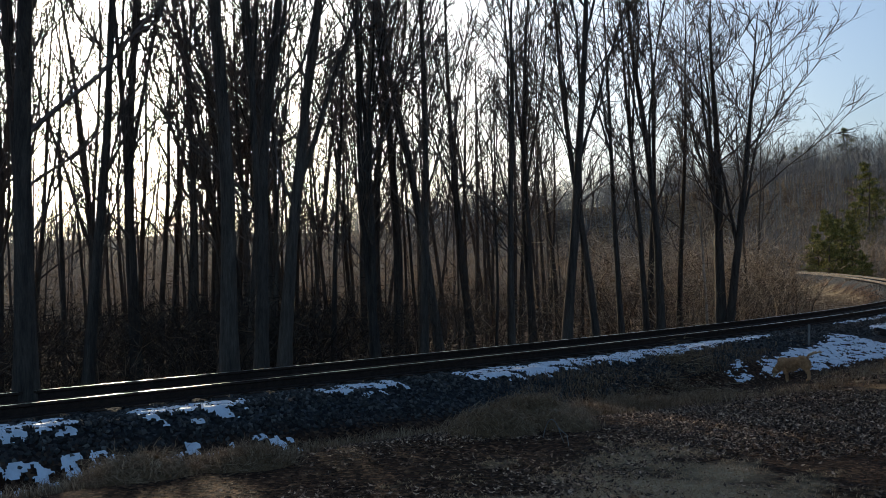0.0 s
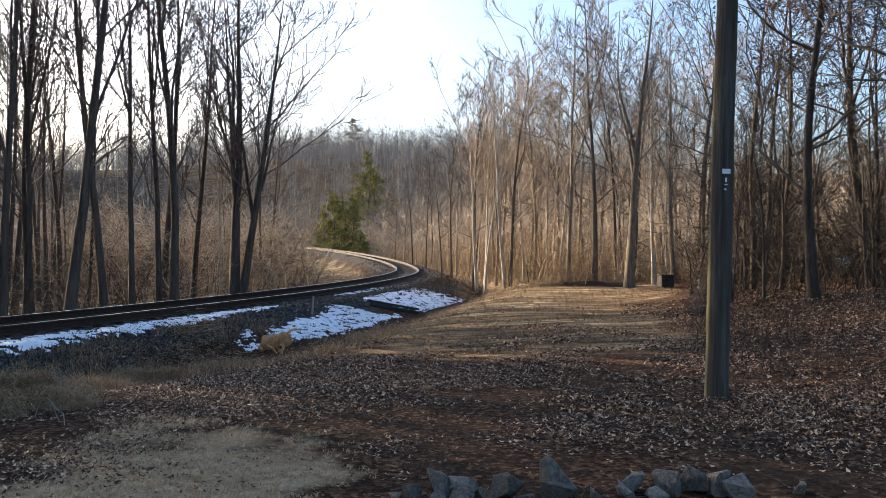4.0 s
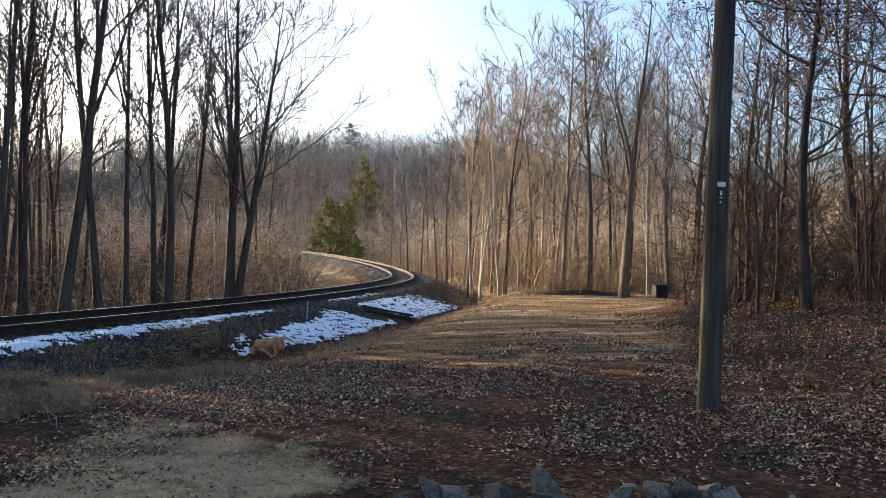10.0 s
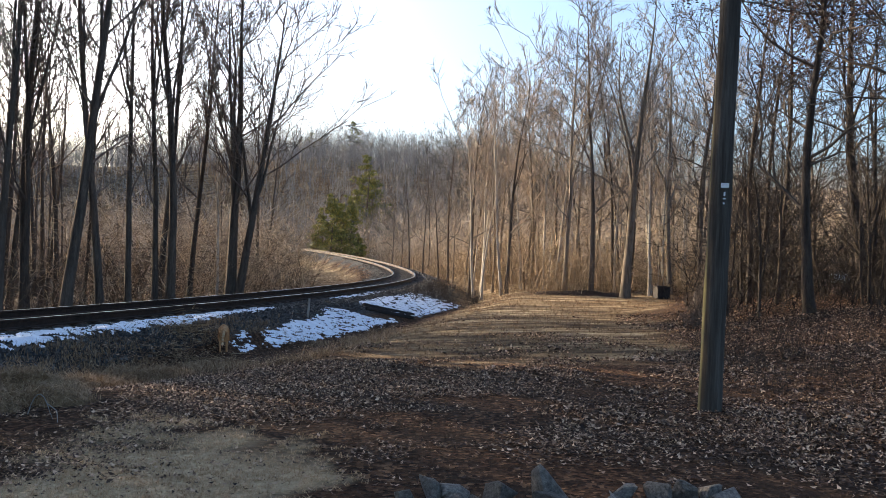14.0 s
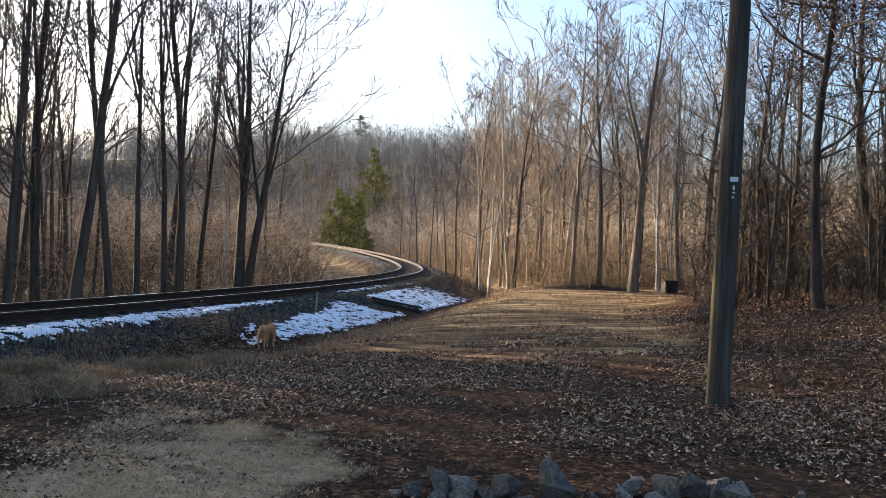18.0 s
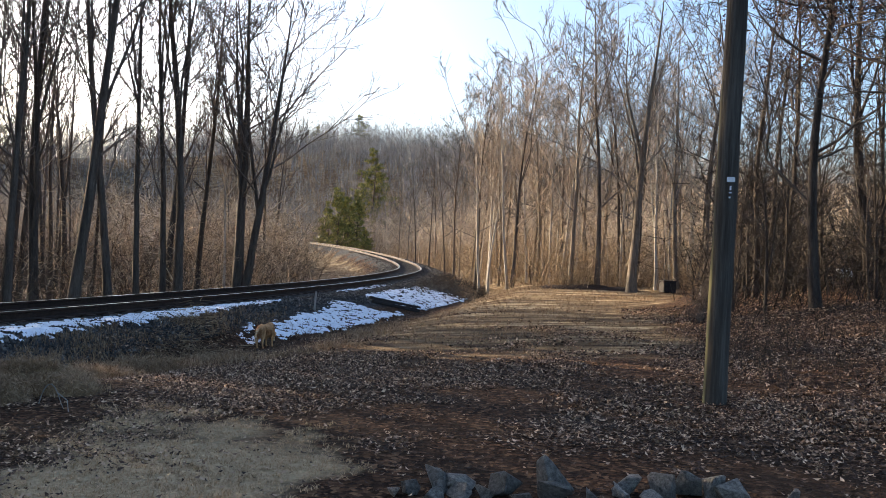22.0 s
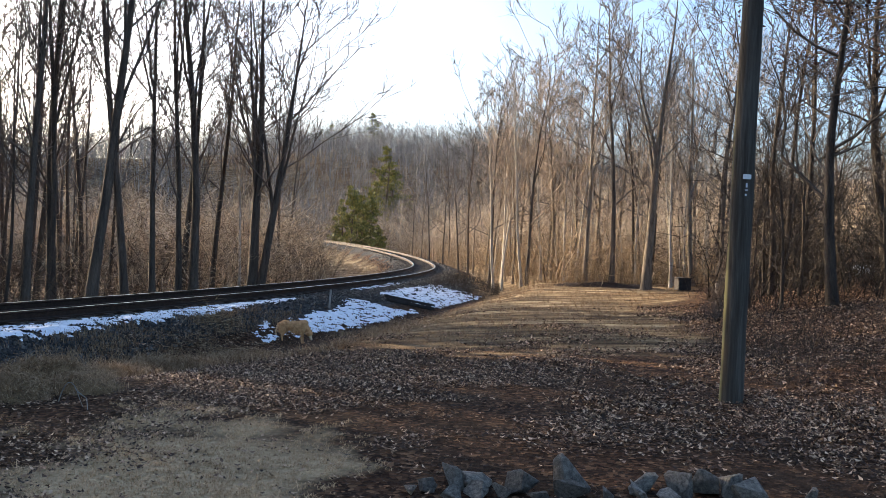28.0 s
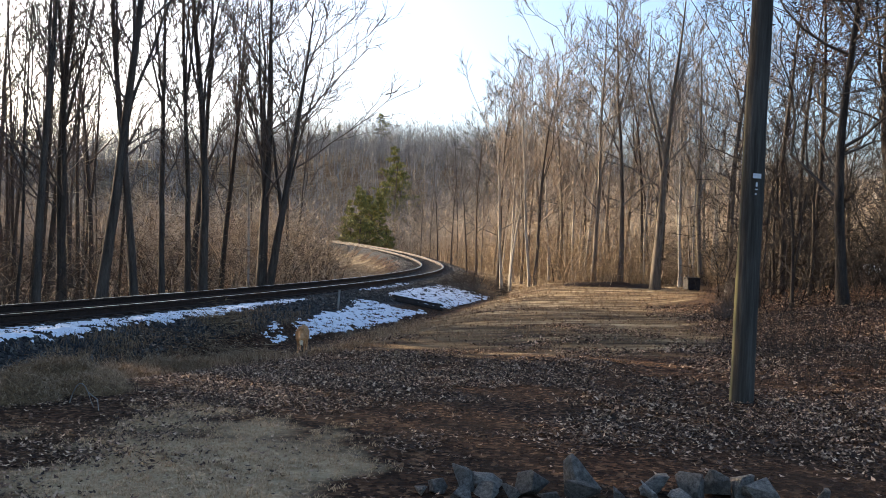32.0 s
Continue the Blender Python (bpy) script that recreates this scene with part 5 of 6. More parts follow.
for i, (x, y, sx, sy, sz, yaw, tall, lab) in enumerate([
        (0.01, 5.72, 0.20, 0.2, 0.19, 0.3, 0, G), (0.19, 5.78, 0.27, 0.2, 0.13, 0.2, 0, "flat grey rock in the row"), (0.17, 5.58, 0.25, 0.2, 0.13, 2.0, 0, G),
        (0.49, 5.72, 0.23, 0.22, 0.20, 0.8, 0, G), (0.36, 5.62, 0.13, 0.13, 0.11, 0.8, 0, S), (0.86, 5.76, 0.29, 0.22, 0.34, 0.0, 0.95, "tall pointed grey rock standing on end"),
        (0.80, 5.58, 0.27, 0.22, 0.18, 0.4, 0, G), (1.36, 5.80, 0.30, 0.22, 0.17, 0.1, 0, "broad dark grey rock lying flat"), (1.28, 5.60, 0.19, 0.2, 0.17, 0.9, 0, "pale grey rock in the row"),
        (1.61, 5.74, 0.17, 0.2, 0.25, 0.2, 0.2, "upright grey block of rock"), (1.80, 5.80, 0.18, 0.2, 0.24, 1.3, 0.2, "upright grey block of rock"),
        (1.93, 5.74, 0.20, 0.2, 0.20, 0.7, 0, G), (2.05, 5.64, 0.26, 0.2, 0.19, 0.2, 0, "pale grey rock in the row"), (2.55, 5.78, 0.14, 0.12, 0.10, 0.2, 0, "small grey rock half sunk in leaves"),
        (-0.15, 5.66, 0.16, 0.15, 0.12, 0.2, 0, S), (0.60, 5.55, 0.18, 0.16, 0.12, 1.2, 0, S), (1.05, 5.60, 0.16, 0.16, 0.12, 1.2, 0, S), (1.47, 5.56, 0.18, 0.16, 0.12, 2.2, 0, S),
        (-0.28, 5.58, 0.14, 0.12, 0.08, 1.2, 0, S), (0.02, 5.52, 0.2, 0.16, 0.11, 0.4, 0, S)]):
    rock("rock", x, y, sx, sy, sz, 50 + i, yaw, lab, tall)


# ---- leaf litter, grass ----
def build_litter():
    rs = np.random.RandomState(3)
    n = 400000
    d = 4.2 + 21 * rs.rand(n) ** 1.1
    az = np.radians(rs.uniform(-48, 36, n))
    x, y = d * np.sin(az), d * np.cos(az)
    lawn, field, stone = zones(x, y)
    u, s, _ = line_coords(x, y)
    dens = np.clip(0.36 + 2.6 * (fnoise(x, y, 3.0, 66) - 0.5) + 0.45 * smooth01(3.5, 6.5, x) * smooth01(7, 10, y) + 2.4 * (fnoise(x, y, 1.2, 61) - 0.45) - 0.62 * lawn - 0.62 * field, 0.03, 1) * (0.4 + 0.6 * smooth01(5.6, 8.6, y))
    ok = (rs.rand(n) < dens) & (s > 3.4 - 1.3 * smooth01(14.5, 17.5, u))
    x, y = x[ok], y[ok]
    k = len(x)
    p = np.stack([x, y, ground_z(x, y) + 0.012 + 0.012 * rs.rand(k)], 1)
    big = smooth01(0.42, 0.6, fnoise(x, y, 1.1, 64)) * smooth01(-2.5, 1.5, x + 0.25 * (y - 7)) * smooth01(6.0, 8.5, y)
    sc = rs.uniform(0.011, 0.034, k) * (1 + 0.5 * big * rs.rand(k)) * (0.9 + 0.012 * np.hypot(x, y))
    pv = [(-1, 0, 0.3), (0.1, 0.45, 0.0), (1, 0, 0.4), (-0.1, -0.45, 0.05)]
    v, f = scatter(pv, [(0, 1, 3), (1, 2, 3)], rand_mats(p, sc, rs.rand(k) * 6.3, rs.normal(0, 1, k) * (0.3 + 0.3 * big), rs.normal(0, 1, k) * (0.28 + 0.2 * big)))
    me = mesh_np("leaf_litter", v, f, DEAD_LEAF)
    tagged(new("leaf_litter", me), "curled brown dead leaves scattered over the ground", "leaves", kind="stuff")


build_litter()


def blade_proto(seed, blades, height, spread, wide=0.0035):
    rs = np.random.RandomState(seed)
    V, F = [], []
    for _ in range(blades):
        w = rs.rand() * 6.283
        b = len(V)
        p = rs.normal(0, spread * 0.35, 3) * (1, 1, 0)
        side = np.array([-math.sin(w), math.cos(w), 0]) * wide
        out = np.array([math.cos(w), math.sin(w), 0]) * spread * rs.uniform(0.2, 1.0)
        h = height * rs.uniform(0.5, 1.0)
        mid = p + out * 0.35 + (0, 0, h * 0.6)
        tip = p + out + (0, 0, h * rs.uniform(0.65, 1.0))
        V += [p + side, p - side, mid - side * 0.8, mid + side * 0.8, tip]
        F += [(b, b + 1, b + 2, b + 3), (b + 3, b + 2, b + 4, b + 4)]
    return np.array(V), F


def build_grass():
    rs = np.random.RandomState(14)
    n = 44000
    x, y = rs.uniform(-7, 4, n), rs.uniform(3.4, 10.5, n)
    lawn, _, _ = zones(x, y)
    ok = rs.rand(n) < np.clip(lawn * 1.1 - 0.12, 0, 1)
    x, y = x[ok], y[ok]
    k = len(x)
    p = np.stack([x, y, ground_z(x, y)], 1)
    v, f = scatter(*blade_proto(1, 7, 0.036, 0.06, 0.0024), rand_mats(p, rs.uniform(0.6, 1.3, k), rs.rand(k) * 6.3))
    me = mesh_np("dry_lawn", v, f, STRAW)
    tagged(new("dry_lawn", me), "short bleached winter grass in the foreground", "grass", kind="stuff")
    # longer tufts along the ditch and on the bank
    n = 4200
    u = rs.uniform(0, 40, n)
    s = ditch_at(u) + 0.4 + rs.rand(n) ** 1.5 * 1.5
    q = line_point(u, s)
    ok = rs.rand(n) < np.clip(2.0 * fnoise(q[:, 0], q[:, 1], 2.2, 71) - 0.4, 0, 1) * smooth01(30, 18, u)
    ok &= ~((np.abs(u - 20.3) < 1.9) & (s < 4.7))
    x, y = q[ok, 0], q[ok, 1]
    n = 3000
    uu, sv = rs.uniform(14.5, 24, n), rs.uniform(1.9, 4.2, n)
    q = line_point(uu, sv)
    ok = rs.rand(n) < np.clip(2.2 * fnoise(q[:, 0], q[:, 1], 1.2, 72) - 0.45, 0, 1) * smooth01(14.5, 17, uu) * smooth01(24, 21.5, uu + 0.6 * sv - 1.5) * (1 - (np.abs(uu - 20.5) < 1.9) * (sv > 2.7))
    x, y = np.r_[x, q[ok, 0]], np.r_[y, q[ok, 1]]
    bx, by = rs.uniform(4.5, 15, 160), rs.uniform(9, 24, 160)
    ok = fnoise(bx, by, 2.0, 81) > 0.58
    x, y = np.r_[x, bx[ok]], np.r_[y, by[ok]]
    k = len(x)
    p = np.stack([x, y, ground_z(x, y)], 1)
    v, f = scatter(*blade_proto(2, 13, 0.2, 0.3), rand_mats(p, rs.uniform(0.45, 1.2, k), rs.rand(k) * 6.3))
    me = mesh_np("weed_tufts", v, f, WEED)
    tagged(new("weed_tufts", me), "dry tan weeds along the ditch and on the bank", "grass", kind="stuff")
    # mown field: sparse stubble
    n = 8000
    x, y = rs.uniform(-6, 11, n), rs.uniform(12, 46, n)
    _, field, _ = zones(x, y)
    ok = rs.rand(n) < field
    x, y = x[ok], y[ok]
    k = len(x)
    p = np.stack([x, y, ground_z(x, y)], 1)
    v, f = scatter(*blade_proto(3, 5, 0.10, 0.12), rand_mats(p, rs.uniform(0.6, 1.5, k), rs.rand(k) * 6.3))
    az, d = np.radians(rs.uniform(-9.6, -2.5, 3600)), 34 + 80 * rs.rand(3600)
    x, y = d * np.sin(az), d * np.cos(az)
    u, s, _ = line_coords(x, y)
    ok = (s < -2.7) & (s > -45)
    p = np.stack([x[ok], y[ok], ground_z(x[ok], y[ok])], 1)
    v2, f2 = scatter(*blade_proto(4, 7, 0.22, 0.3), rand_mats(p, rs.uniform(0.5, 1.6, len(p)), rs.rand(len(p)) * 6.3))
    v, f = np.concatenate([v, v2]), np.concatenate([f, f2 + len(v)])
    me = mesh_np("field_stubble", v, f, WEED)
    tagged(new("field_stubble", me), "short dry grass of the mown field", "grass", kind="stuff")


build_grass()


# ---- dog ----
DOG_SIZE = 0.84


def ball(bm, c, r):
    mat = Matrix.Diagonal((DOG_SIZE,) * 3 + (1,)) @ Matrix.Translation(c) @ Matrix.Diagonal((*r, 1))
    bmesh.ops.create_icosphere(bm, subdivisions=2, radius=1, matrix=mat)


def melt(ob, voxel=0.014, rounds=4):
    """Runs the balls of a body together into one soft skin."""
    m = ob.modifiers.new("skin", "REMESH")
    m.mode, m.voxel_size, m.use_smooth_shade = "VOXEL", voxel, True
    m = ob.modifiers.new("soft", "SMOOTH")
    m.factor, m.iterations = 0.6, rounds
    return ob


def hair_on(balls, n, length, seed, lean):
    """Locks of hair over the outside of a set of balls, lying back and down."""
    rs = np.random.RandomState(seed)
    V, F = [], []
    while len(F) < n:
        c, r = balls[rs.randint(len(balls))]
        c, r = np.array(c), np.array(r)
        d = rs.normal(0, 1, 3)
        d /= np.linalg.norm(d)
        p = c + d * r * 0.97
        if any(np.sum(((p - c2) / r2) ** 2) < 0.9 for c2, r2 in balls):
            continue
        nrm = d / r
        nrm /= np.linalg.norm(nrm)
        way = nrm * 0.35 + np.array(lean) + rs.normal(0, 0.18, 3)
        way /= np.linalg.norm(way)
        w = np.cross(way, nrm + rs.normal(0, 0.2, 3))
        w *= 0.011 / (np.linalg.norm(w) + 1e-9)
        L = length * rs.uniform(0.5, 1.2) * (1.5 if d[2] < -0.4 else 1.0)
        b = len(V)
        V += [p - w, p + w, p + way * L]
        F.append((b, b + 1, b + 2))
    return np.array(V) * DOG_SIZE, F


def build_dog():
    dog = tagged(new("dog"), "golden long-haired dog sniffing along the ditch", "dog")
    trunk_balls = [((0.02, 0, 0.475), (0.26, 0.115, 0.13)), ((0.20, 0, 0.465), (0.15, 0.125, 0.165)), ((-0.22, 0, 0.485), (0.15, 0.12, 0.135)),
                   ((0.10, 0, 0.42), (0.2, 0.10, 0.12)), ((0.27, 0, 0.53), (0.09, 0.085, 0.10)), ((-0.27, 0.06, 0.43), (0.10, 0.055, 0.12)), ((-0.27, -0.06, 0.43), (0.10, 0.055, 0.12))]
    bm = bmesh.new()
    for c, r in trunk_balls:
        ball(bm, c, r)
    body = melt(part("body", bm, COAT, dog, smooth=True), 0.016, 6)
    part("hair", mesh_np("hair", *hair_on(trunk_balls, 2600, 0.06, 4, (-0.6, 0, -0.75)), COAT), None, body, "long wavy golden hair")
    legs = []
    for sx in (0.22, -0.27):
        for sy in (-0.075, 0.075):
            bm = bmesh.new()
            fore = sx > 0
            for c, r in [((0.0, 0, -0.05), (0.062 if fore else 0.085, 0.05, 0.12)), ((-0.01 if fore else -0.03, 0, -0.15), (0.04, 0.034, 0.09)),
                         ((-0.012 if fore else -0.055, 0, -0.22), (0.029, 0.027, 0.09)), ((0.0 if fore else -0.05, 0, -0.31), (0.025, 0.025, 0.09)), ((0.025 if fore else -0.025, 0, -0.385), (0.046, 0.032, 0.024))]:
                ball(bm, c, r)
            legs.append((melt(part("leg", bm, COAT, dog, smooth=True), 0.011, 3), sx, sy))
    bm = bmesh.new()
    neck_balls = [((0.06, 0, -0.02), (0.11, 0.08, 0.09)), ((0.16, 0, -0.01), (0.11, 0.072, 0.078)), ((0.26, 0, 0.0), (0.09, 0.075, 0.078))]
    for c, r in neck_balls:
        ball(bm, c, r)
    head = melt(part("head", bm, COAT, dog, smooth=True), 0.014, 4)
    part("hair", mesh_np("hair", *hair_on(neck_balls, 500, 0.05, 5, (-0.8, 0, -0.5)), COAT), None, head, "golden neck hair")
    bm = bmesh.new()
    for c, r in [((0.32, 0, -0.02), (0.06, 0.05, 0.05)), ((0.375, 0, -0.035), (0.07, 0.038, 0.036)), ((0.42, 0, -0.035), (0.035, 0.033, 0.03))]:
        ball(bm, c, r)
    melt(part("muzzle", bm, COAT_PALE, head, "cream muzzle", True), 0.01, 3)
    for s in (-1, 1):
        bm = bmesh.new()
        for c, r in [((0.235, s * 0.075, 0.01), (0.04, 0.016, 0.035)), ((0.235, s * 0.086, -0.045), (0.036, 0.013, 0.06))]:
            ball(bm, c, r)
        melt(part("ear", bm, COAT, head, smooth=True), 0.008, 2)
    bm = bmesh.new()
    ball(bm, (0.458, 0, -0.022), (0.016, 0.018, 0.014))
    part("nose", bm, NOSE, head, "black nose", True)
    V, F = [], []
    tube(V, F, [DOG_SIZE * np.array([-0.034 * k, 0, 0.008 * k - 0.008 * k * k]) for k in range(8)], [DOG_SIZE * q for q in (0.026, 0.026, 0.024, 0.022, 0.019, 0.015, 0.010, 0.003)], 10)
    tail = part("tail", mesh_np("tail", V, F, COAT, True), None, dog, "feathered golden tail")
    tail_balls = [((-0.034 * k, 0, 0.008 * k - 0.008 * k * k), (0.026, 0.02, 0.02)) for k in range(7)]
    part("hair", mesh_np("hair", *hair_on(tail_balls, 200, 0.045, 6, (-0.6, 0, -0.7)), COAT_PALE), None, tail, "pale feathery tail hair")
    return dog, legs, head, tail


DOG, DOG_LEGS, DOG_HEAD, DOG_TAIL = build_dog()


# ---- small things about the place ----
def box_bm(sx, sy, sz, bev=0.01, m=None):
    bm = bmesh.new()
    bmesh.ops.create_cube(bm, size=1, matrix=(m or Matrix()) @ Matrix.Diagonal((sx, sy, sz, 1)))
    bmesh.ops.bevel(bm, geom=bm.edges[:], offset=bev, segments=1, affect="EDGES")
    return bm


def build_small():
    # dark old timbers lying slantwise down the snowy bank
    for k, (u0, s0, u1, s1) in enumerate([(30.1, 2.35, 31.65, 3.7), (29.6, 2.6, 31.0, 3.82)]):
        a, b = line_point(u0, s0), line_point(u1, s1)
        a[2], b[2] = float(ground_z(a[0], a[1])[0]) + 0.05, float(ground_z(b[0], b[1])[0]) + 0.05
        d = Vector(b - a)
        t = new("timber", bm_mesh("timber", box_bm(d.length, 0.12, 0.11, 0.015), DARK))
        t.matrix_world = Matrix.Translation((a + b) / 2) @ d.to_track_quat("X", "Z").to_matrix().to_4x4()
        tagged(t, "dark old railway timber lying down the snowy bank", "timber", "old timbers")
    # marker stake on the shoulder
    p = line_point(25.2, 2.42)
    st = new("marker_stake", bm_mesh("marker_stake", box_bm(0.055, 0.05, 0.62, 0.006), STAKEWOOD))
    st.matrix_world = Matrix.Translation((p[0], p[1], float(ground_z(p[0], p[1])[0]) + 0.2)) @ Matrix.Rotation(0.05, 4, "Y")
    tagged(st, "short pale grey wooden stake on the stone shoulder", "stake")
    # low hump along the field's far edge; its shadow is painted in as dark soil
    x0, y0 = polar(10.2, 38.4)
    gx, gy = np.meshgrid(np.linspace(-2.3, 2.3, 60), np.linspace(-0.7, 0.7, 16))
    px, py = x0 + gx.ravel() * math.cos(-0.08) - gy.ravel() * math.sin(-0.08), y0 + gx.ravel() * math.sin(-0.08) + gy.ravel() * math.cos(-0.08)
    hump = np.clip(1 - (gx.ravel() / 2.3) ** 2, 0, 1) ** 0.6 * np.clip(1 - (gy.ravel() / 0.7) ** 2, 0, 1)
    pz = ground_z(px, py) - 0.03 + hump * (0.24 + 0.22 * (fnoise(px, py, 0.45, 90) - 0.5))
    tagged(new("shadow_berm", mesh_np("shadow_berm", np.stack([px, py, pz], 1), grid_faces(60, 16), SOIL, True)), "low hump at the field's far edge, its shadow put in as dark soil", "berm")
    # pale stake at the field's edge
    x, y = 7.36, 23.3
    st = new("field_stake", bm_mesh("field_stake", box_bm(0.06, 0.05, 0.7, 0.008), STAKEPALE))
    st.matrix_world = Matrix.Translation((x, y, float(ground_z(x, y)[0]) + 0.25)) @ Matrix.Rotation(0.04, 4, "Y")
    tagged(st, "short pale weathered wooden stake at the field's edge", "stake")
    # arched pale branch over the mound of stalks
    V, F = [], []
    arch = [np.array([-3.98 + 0.34 * k / 8, 8.20 - 0.20 * k / 8, 0.02 + 0.22 * math.sin(math.pi * min(1.0, k / 7.5)) ** 0.8]) for k in range(9)]
    tube(V, F, arch, [0.006 - 0.0004 * k for k in range(9)], 6)
    tube(V, F, [arch[6], arch[6] + (0.12, -0.05, -0.06), arch[6] + (0.16, -0.10, -0.2)], [0.006, 0.005, 0.004], 5)
    tagged(new("bent_branch", mesh_np("bent_branch", V, F, STAKEWOOD, True)), "bare bent branch arching over the heap of stalks", "branch")
    # dark metal fire box by the field's edge
    x, y = polar(15.4, 38.0)
    bx = new("metal_bin")
    bx.matrix_world = Matrix.Translation((x, y, float(ground_z(x, y)[0]))) @ Matrix.Rotation(0.2, 4, "Z")
    tagged(bx, "dark rusty square metal bin at the field's edge", "bin")
    part("body", box_bm(0.58, 0.5, 0.5, 0.02, Matrix.Translation((0, 0, 0.25))), DARK, bx)
    part("lid", box_bm(0.62, 0.54, 0.05, 0.012, Matrix.Translation((0, 0, 0.527))), DARK, bx)


build_small()


def build_tank():
    """A white tank on feet, made up and sized to fit unidentified white spots behind the trees."""
    x, y = polar(26.2, 76)
    tank = new("standin_tank")
    tank.matrix_world = Matrix.Translation((x, y, float(ground_z(x, y)[0]))) @ Matrix.Rotation(0.3, 4, "Z")
    tagged(tank, "white tank made up for unidentified white spots between the trees", "tank")
    V, F = [], []
    ends = [(-0.98, 0.05), (-0.94, 0.2), (-0.85, 0.31), (-0.7, 0.37), (0, 0.375), (0.7, 0.37), (0.85, 0.31), (0.94, 0.2), (0.98, 0.05)]
    tube(V, F, [np.array([p, 0, 0.52]) for p, _ in ends], [r for _, r in ends], 20)
    part("shell", mesh_np("shell", V, F, WHITEWALL, True), None, tank)
    bm = bmesh.new()
    bmesh.ops.create_cone(bm, cap_ends=True, segments=16, radius1=0.17, radius2=0.14, depth=0.2, matrix=Matrix.Translation((0, 0, 0.97)))
    part("valve_cover", bm, GALV, tank, "domed valve cover")
    for p in (-0.55, 0.55):
        part("foot", box_bm(0.1, 0.5, 0.2, 0.01, Matrix.Translation((p, 0, 0.1))), GALV, tank)


build_tank()


# ---- heap of cut branches and loose weeds at the ditch ----
def build_heap(name, x, y, n, spread, height, seed, label, mat=None, thick=0.014, longest=0.85):
    rs = np.random.RandomState(seed)
    V, F = [], []
    rnd = random.Random(seed)
    for _ in range(n):
        w = rnd.uniform(0, 6.283)
        px, py = x + rs.normal(0, spread * 0.45), y + rs.normal(0, spread * 0.3)
        p = np.array([px, py, float(ground_z(px, py)[0]) + height * rnd.random() ** 2 * max(0, 1 - math.hypot(px - x, py - y) / spread)])
        L = rnd.uniform(0.3, 1.0) * longest
        pts = limb(rnd, p, np.array([math.cos(w), math.sin(w), rnd.uniform(-0.05, 0.45)]), L, 4, -0.06, 0.22)
        r = rnd.uniform(0.4, 1.0) * thick
        tube(V, F, pts, [r * (1 - 0.2 * i) for i in range(5)], 4)
    tagged(new(name, mesh_np(name, V, F, mat or BRUSH)), label, "brush heap", kind="stuff")


def build_mound(x, y, rx, ry, h, seed, label):
    """A hump of matted dry grass: an uneven core under a coat of lying blades."""
    rs = np.random.RandomState(seed)
    gx, gy = np.meshgrid(np.linspace(-1, 1, 30), np.linspace(-1, 1, 30))
    gx, gy = gx.ravel(), gy.ravel()
    px, py = x + gx * rx, y + gy * ry

    def top(ax, ay, qx, qy):
        return np.clip(1 - ax * ax - ay * ay, -0.3, 1) * h * (0.55 + 0.9 * fnoise(qx, qy, 0.45, seed))
    pz = ground_z(px, py) + top(gx, gy, px, py)
    mound = tagged(new("grass_mound"), label, "grass mound", "mounds of matted grass")
    part("core", mesh_np("core", np.stack([px, py, pz], 1), grid_faces(30, 30), THATCH, True), None, mound)
    n = int(4200 * rx * ry)
    ax, ay = rs.uniform(-1, 1, n), rs.uniform(-1, 1, n)
    ok = ax * ax + ay * ay < 1
    ax, ay = ax[ok], ay[ok]
    qx, qy = x + ax * rx, y + ay * ry
    p = np.stack([qx, qy, ground_z(qx, qy) + top(ax, ay, qx, qy) - 0.01], 1)
    k = len(p)
    v, f = scatter(*blade_proto(seed, 6, 0.07, 0.2, 0.003), rand_mats(p, rs.uniform(0.5, 1.2, k), rs.rand(k) * 6.3, rs.normal(0, 0.35, k), rs.normal(0, 0.35, k)))
    part("thatch", mesh_np("thatch", v, f, WEED), None, mound)


for i, (x, y, rx, ry, h) in enumerate([(-4.75, 8.45, 0.55, 0.5, 0.26), (-4.95, 9.75, 0.8, 0.6, 0.30), (-4.25, 9.15, 0.5, 0.4, 0.16), (-5.05, 11.6, 0.6, 0.6, 0.18), (-4.75, 13.1, 0.7, 0.7, 0.16), (-7.0, 5.25, 0.75, 0.5, 0.20), (-6.2, 5.9, 0.6, 0.45, 0.16)]):
    build_mound(x, y, rx, ry, h, 300 + i, "low hump of matted dry grey grass at the ditch's lip")
build_heap("ditch_branches", -4.1, 15.3, 200, 1.0, 0.2, 5, "dry fallen branches along the ditch's edge", WEED, 0.007, 0.5)
build_heap("dead_shrub", -4.9, 16.7, 150, 0.8, 0.7, 6, "low tan dead shrub on the railway bank", BRUSH, 0.007, 0.45)
build_heap("dead_vines", -4.75, 15.2, 220, 1.6, 0.2, 7, "brown dead vines over the railway bank", WEED, 0.006, 0.4)


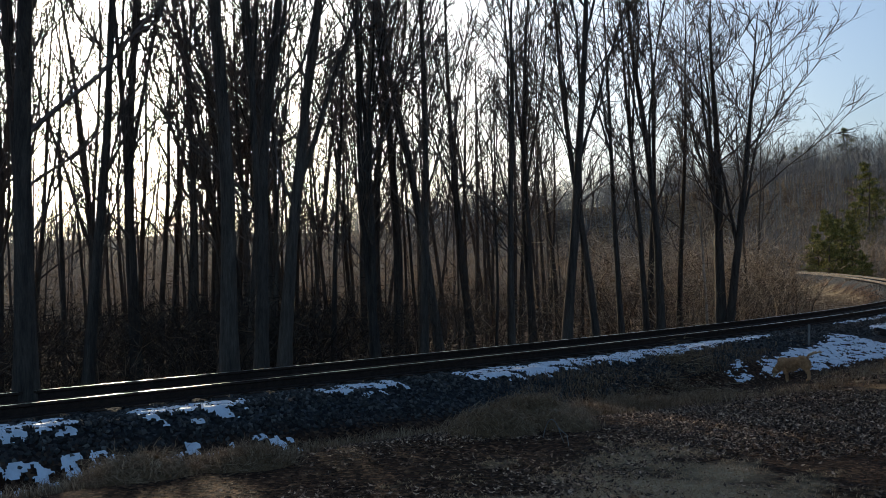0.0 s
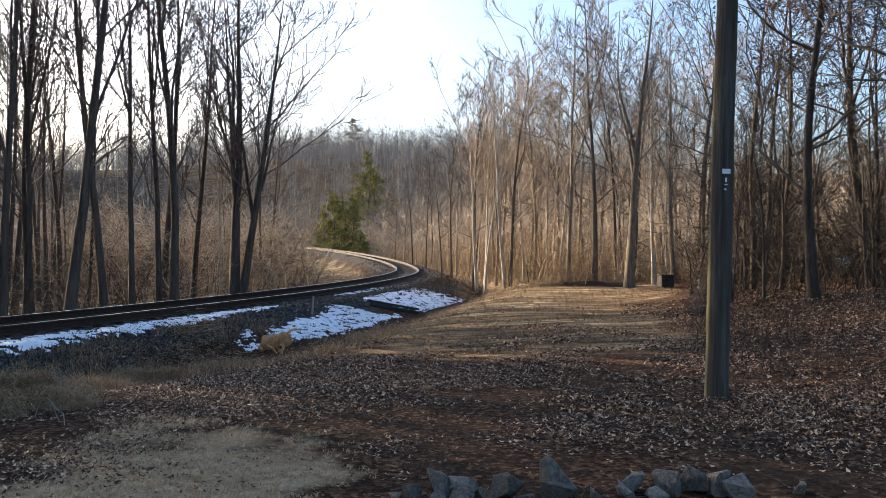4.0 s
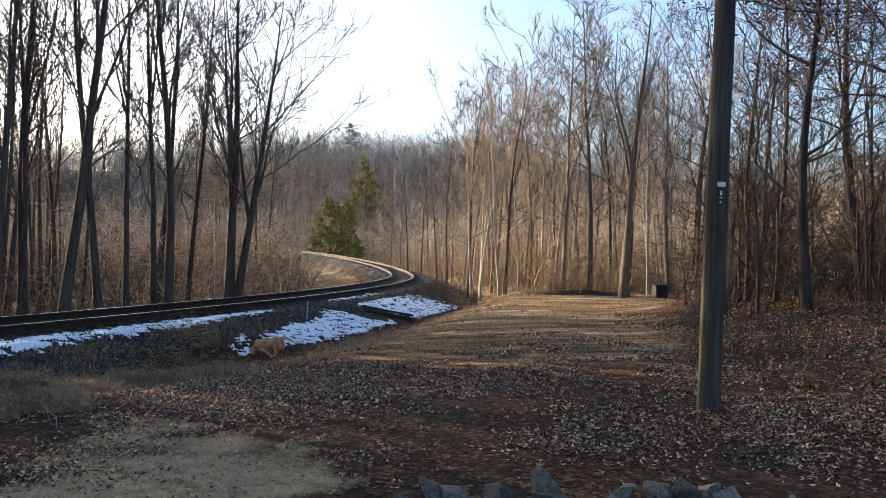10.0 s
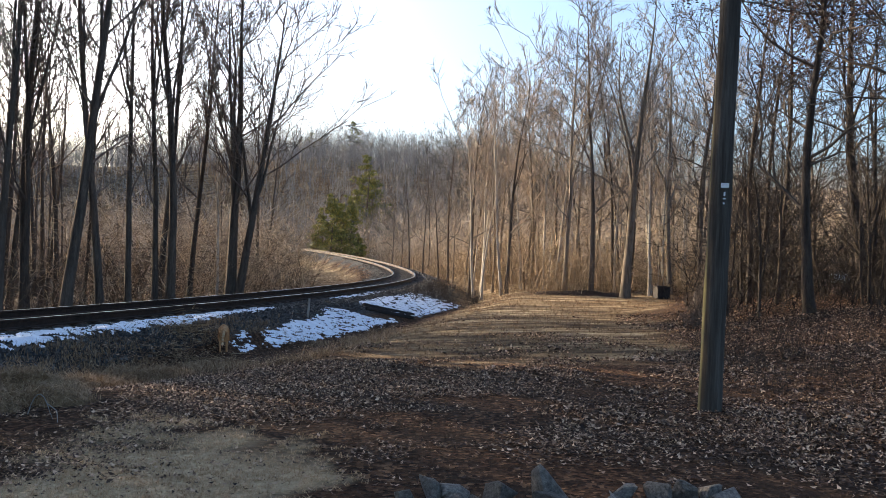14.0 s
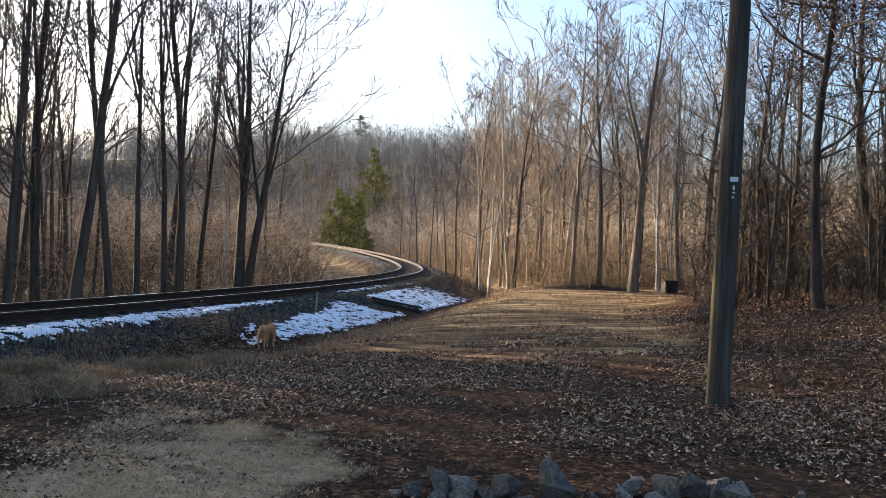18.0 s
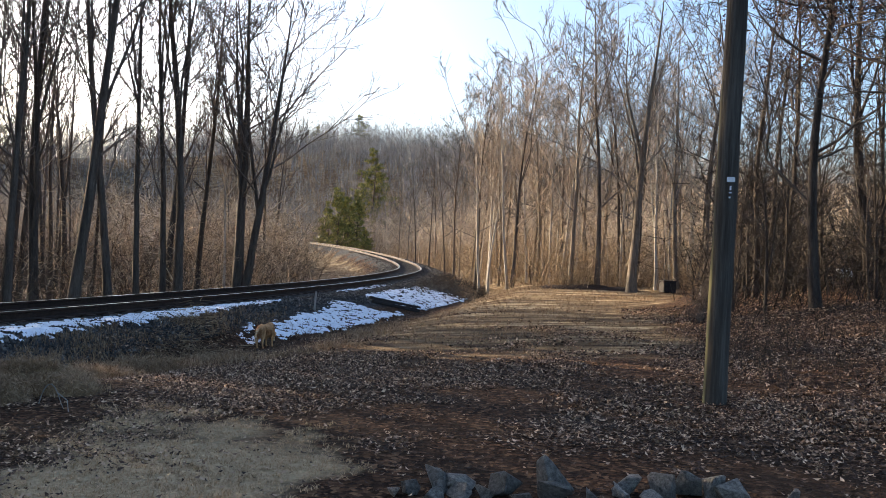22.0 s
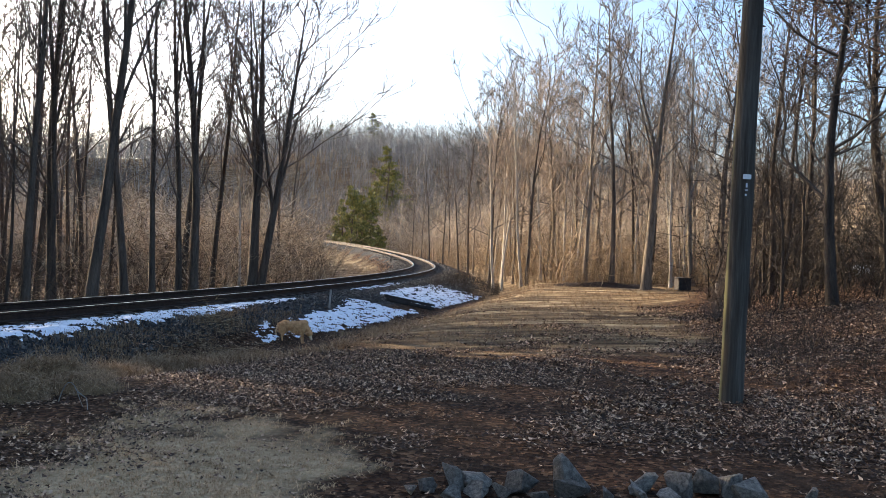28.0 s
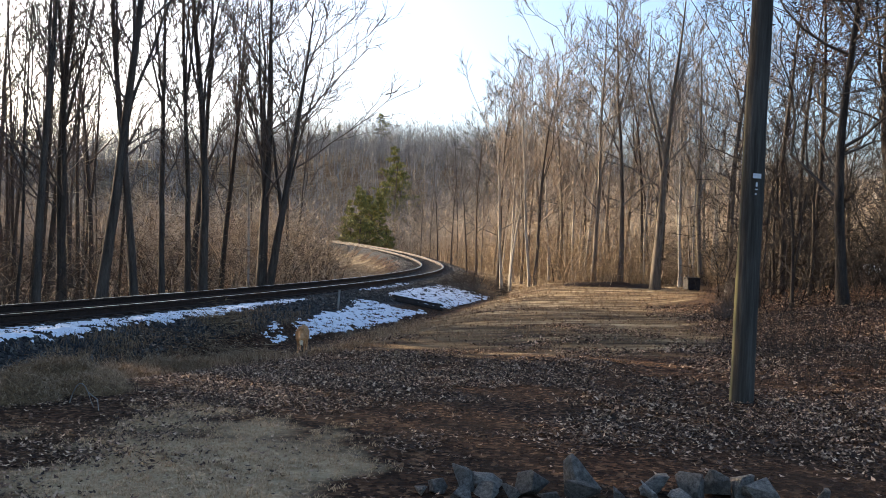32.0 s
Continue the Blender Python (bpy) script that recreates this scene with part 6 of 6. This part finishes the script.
# ---- single ballast stones on the shoulder nearest the lot ----
def build_stones():
    rs = np.random.RandomState(61)
    track = bpy.data.objects["railway_track"]
    shapes = []
    for k in range(4):
        v, f = stone_proto(20 + k)
        shapes.append(mesh_np("ballast_stone", v, f, CRUSHED))
    p = line_point(rs.uniform(5.0, 12.5, 290), rs.uniform(1.35, 2.25, 290))
    z = ground_z(p[:, 0], p[:, 1])
    for i in range(len(p)):
        ob = new("ballast_stone", shapes[i % 4])
        ob.parent = track
        r = rs.uniform(0.035, 0.06)
        ob.matrix_local = Matrix.LocRotScale((p[i, 0], p[i, 1], z[i] + 0.4 * r), Euler(rs.rand(3) * 6.3), (r, r * 0.9, r * 0.75))


build_stones()


# ---- what moves ----
# seconds, x, y, pitch, yaw: the dog noses about at the ditch's edge
DOG_ROWS = [(0, -3.021, 18.037, 8, 172), (1, -3.138, 17.843, 12, 170), (2, -3.236, 17.599, 14, 168), (3, -3.284, 17.258, 14, 168), (6, -3.324, 17.209, 10, 166), (8, -3.324, 17.258, 12, 168),
            (9, -3.333, 17.306, 12, 168), (10, -3.353, 17.306, 12, 168), (11, -3.392, 17.209, 10, 170), (12, -3.72, 17.4, 6, 170), (12.5, -3.99, 17.1, 0, 172), (13, -4.17, 16.95, 0, 172),
            (13.5, -4.25, 16.8, 0, 158), (14, -4.22, 16.65, 0, 105), (14.5, -4.26, 16.5, 0, 75), (15.5, -4.1, 16.65, 0, 40), (16.5, -3.92, 16.85, 0, 45), (17, -3.74, 17.05, 0, 60),
            (17.5, -3.63, 17.15, 0, 74), (19, -3.61, 17.15, 0, 80), (22, -3.62, 17.15, 0, 76), (23, -3.62, 17.2, 0, 62), (24, -3.55, 17.3, 0, 48), (24.5, -3.5, 17.45, 0, 22),
            (25, -3.45, 17.6, 0, 5), (28, -3.44, 17.65, 0, 0), (29, -3.38, 17.6, 0, -5), (29.5, -3.3, 17.4, 0, -40), (30, -3.22, 17.2, 0, -75), (31, -3.18, 16.6, 0, -88),
            (32, -3.13, 15.95, 0, -85)]
# seconds, pitch, turn of the head: down while it sniffs
HEAD_ROWS = [(0.0, 48, 0), (6.0, 52, 0), (9.0, 45, 10), (12.0, 20, 0), (13.0, 5, -10), (15.0, 30, 0), (17.0, 45, 15), (19.0, 60, 0), (22.0, 55, 0), (25.0, 62, 0), (28.0, 60, 0), (30.0, 50, 0), (31.0, 40, 0), (32.0, 35, 8)]

def crouch(t):
    """How far the dog has sunk on its legs."""
    return float(smooth01(0.5, 2.0, t) * smooth01(12.5, 11.0, t))


def motions():
    rows = []
    for t, x, y, pitch, yaw in DOG_ROWS:
        rows.append((t, pose(x, y, float(ground_z(x, y)[0]) - 0.015 - 0.085 * crouch(t), 0, pitch, yaw)))
    walk(DOG, rows)
    walk(DOG_HEAD, [(t, pose(0.27 * DOG_SIZE, 0, 0.52 * DOG_SIZE, 0, pitch, turn)) for t, pitch, turn in HEAD_ROWS])
    walk(DOG_TAIL, [(t, pose(-0.35 * DOG_SIZE, 0, 0.54 * DOG_SIZE, 0, 70 if t < 3.3 else 70 - 40 * min(1, (t - 3.3) / 2.5) - 46 * min(1, max(0, t - 12) / 2), 16 * math.sin(t * 3.1))) for t in np.arange(0, 32.01, 0.4).tolist()])
    for i, (leg, sx, sy) in enumerate(DOG_LEGS):
        ph = (0, math.pi, math.pi, 0)[i]
        rows = []
        for j in range(len(DOG_ROWS)):
            t, x, y, pitch, yaw = DOG_ROWS[j]
            k = DOG_ROWS[max(j - 1, 0)]
            going = min(1.0, math.hypot(x - k[1], y - k[2]) * 3)
            rows.append((t, pose(sx * DOG_SIZE, sy * DOG_SIZE, 0.42 * DOG_SIZE, 0, going * 16 * math.sin(t * 5 + ph) + 4 * math.sin(i * 2.0) + (40 if i < 2 else -40) * crouch(t), 0)))
        walk(leg, rows)


motions()
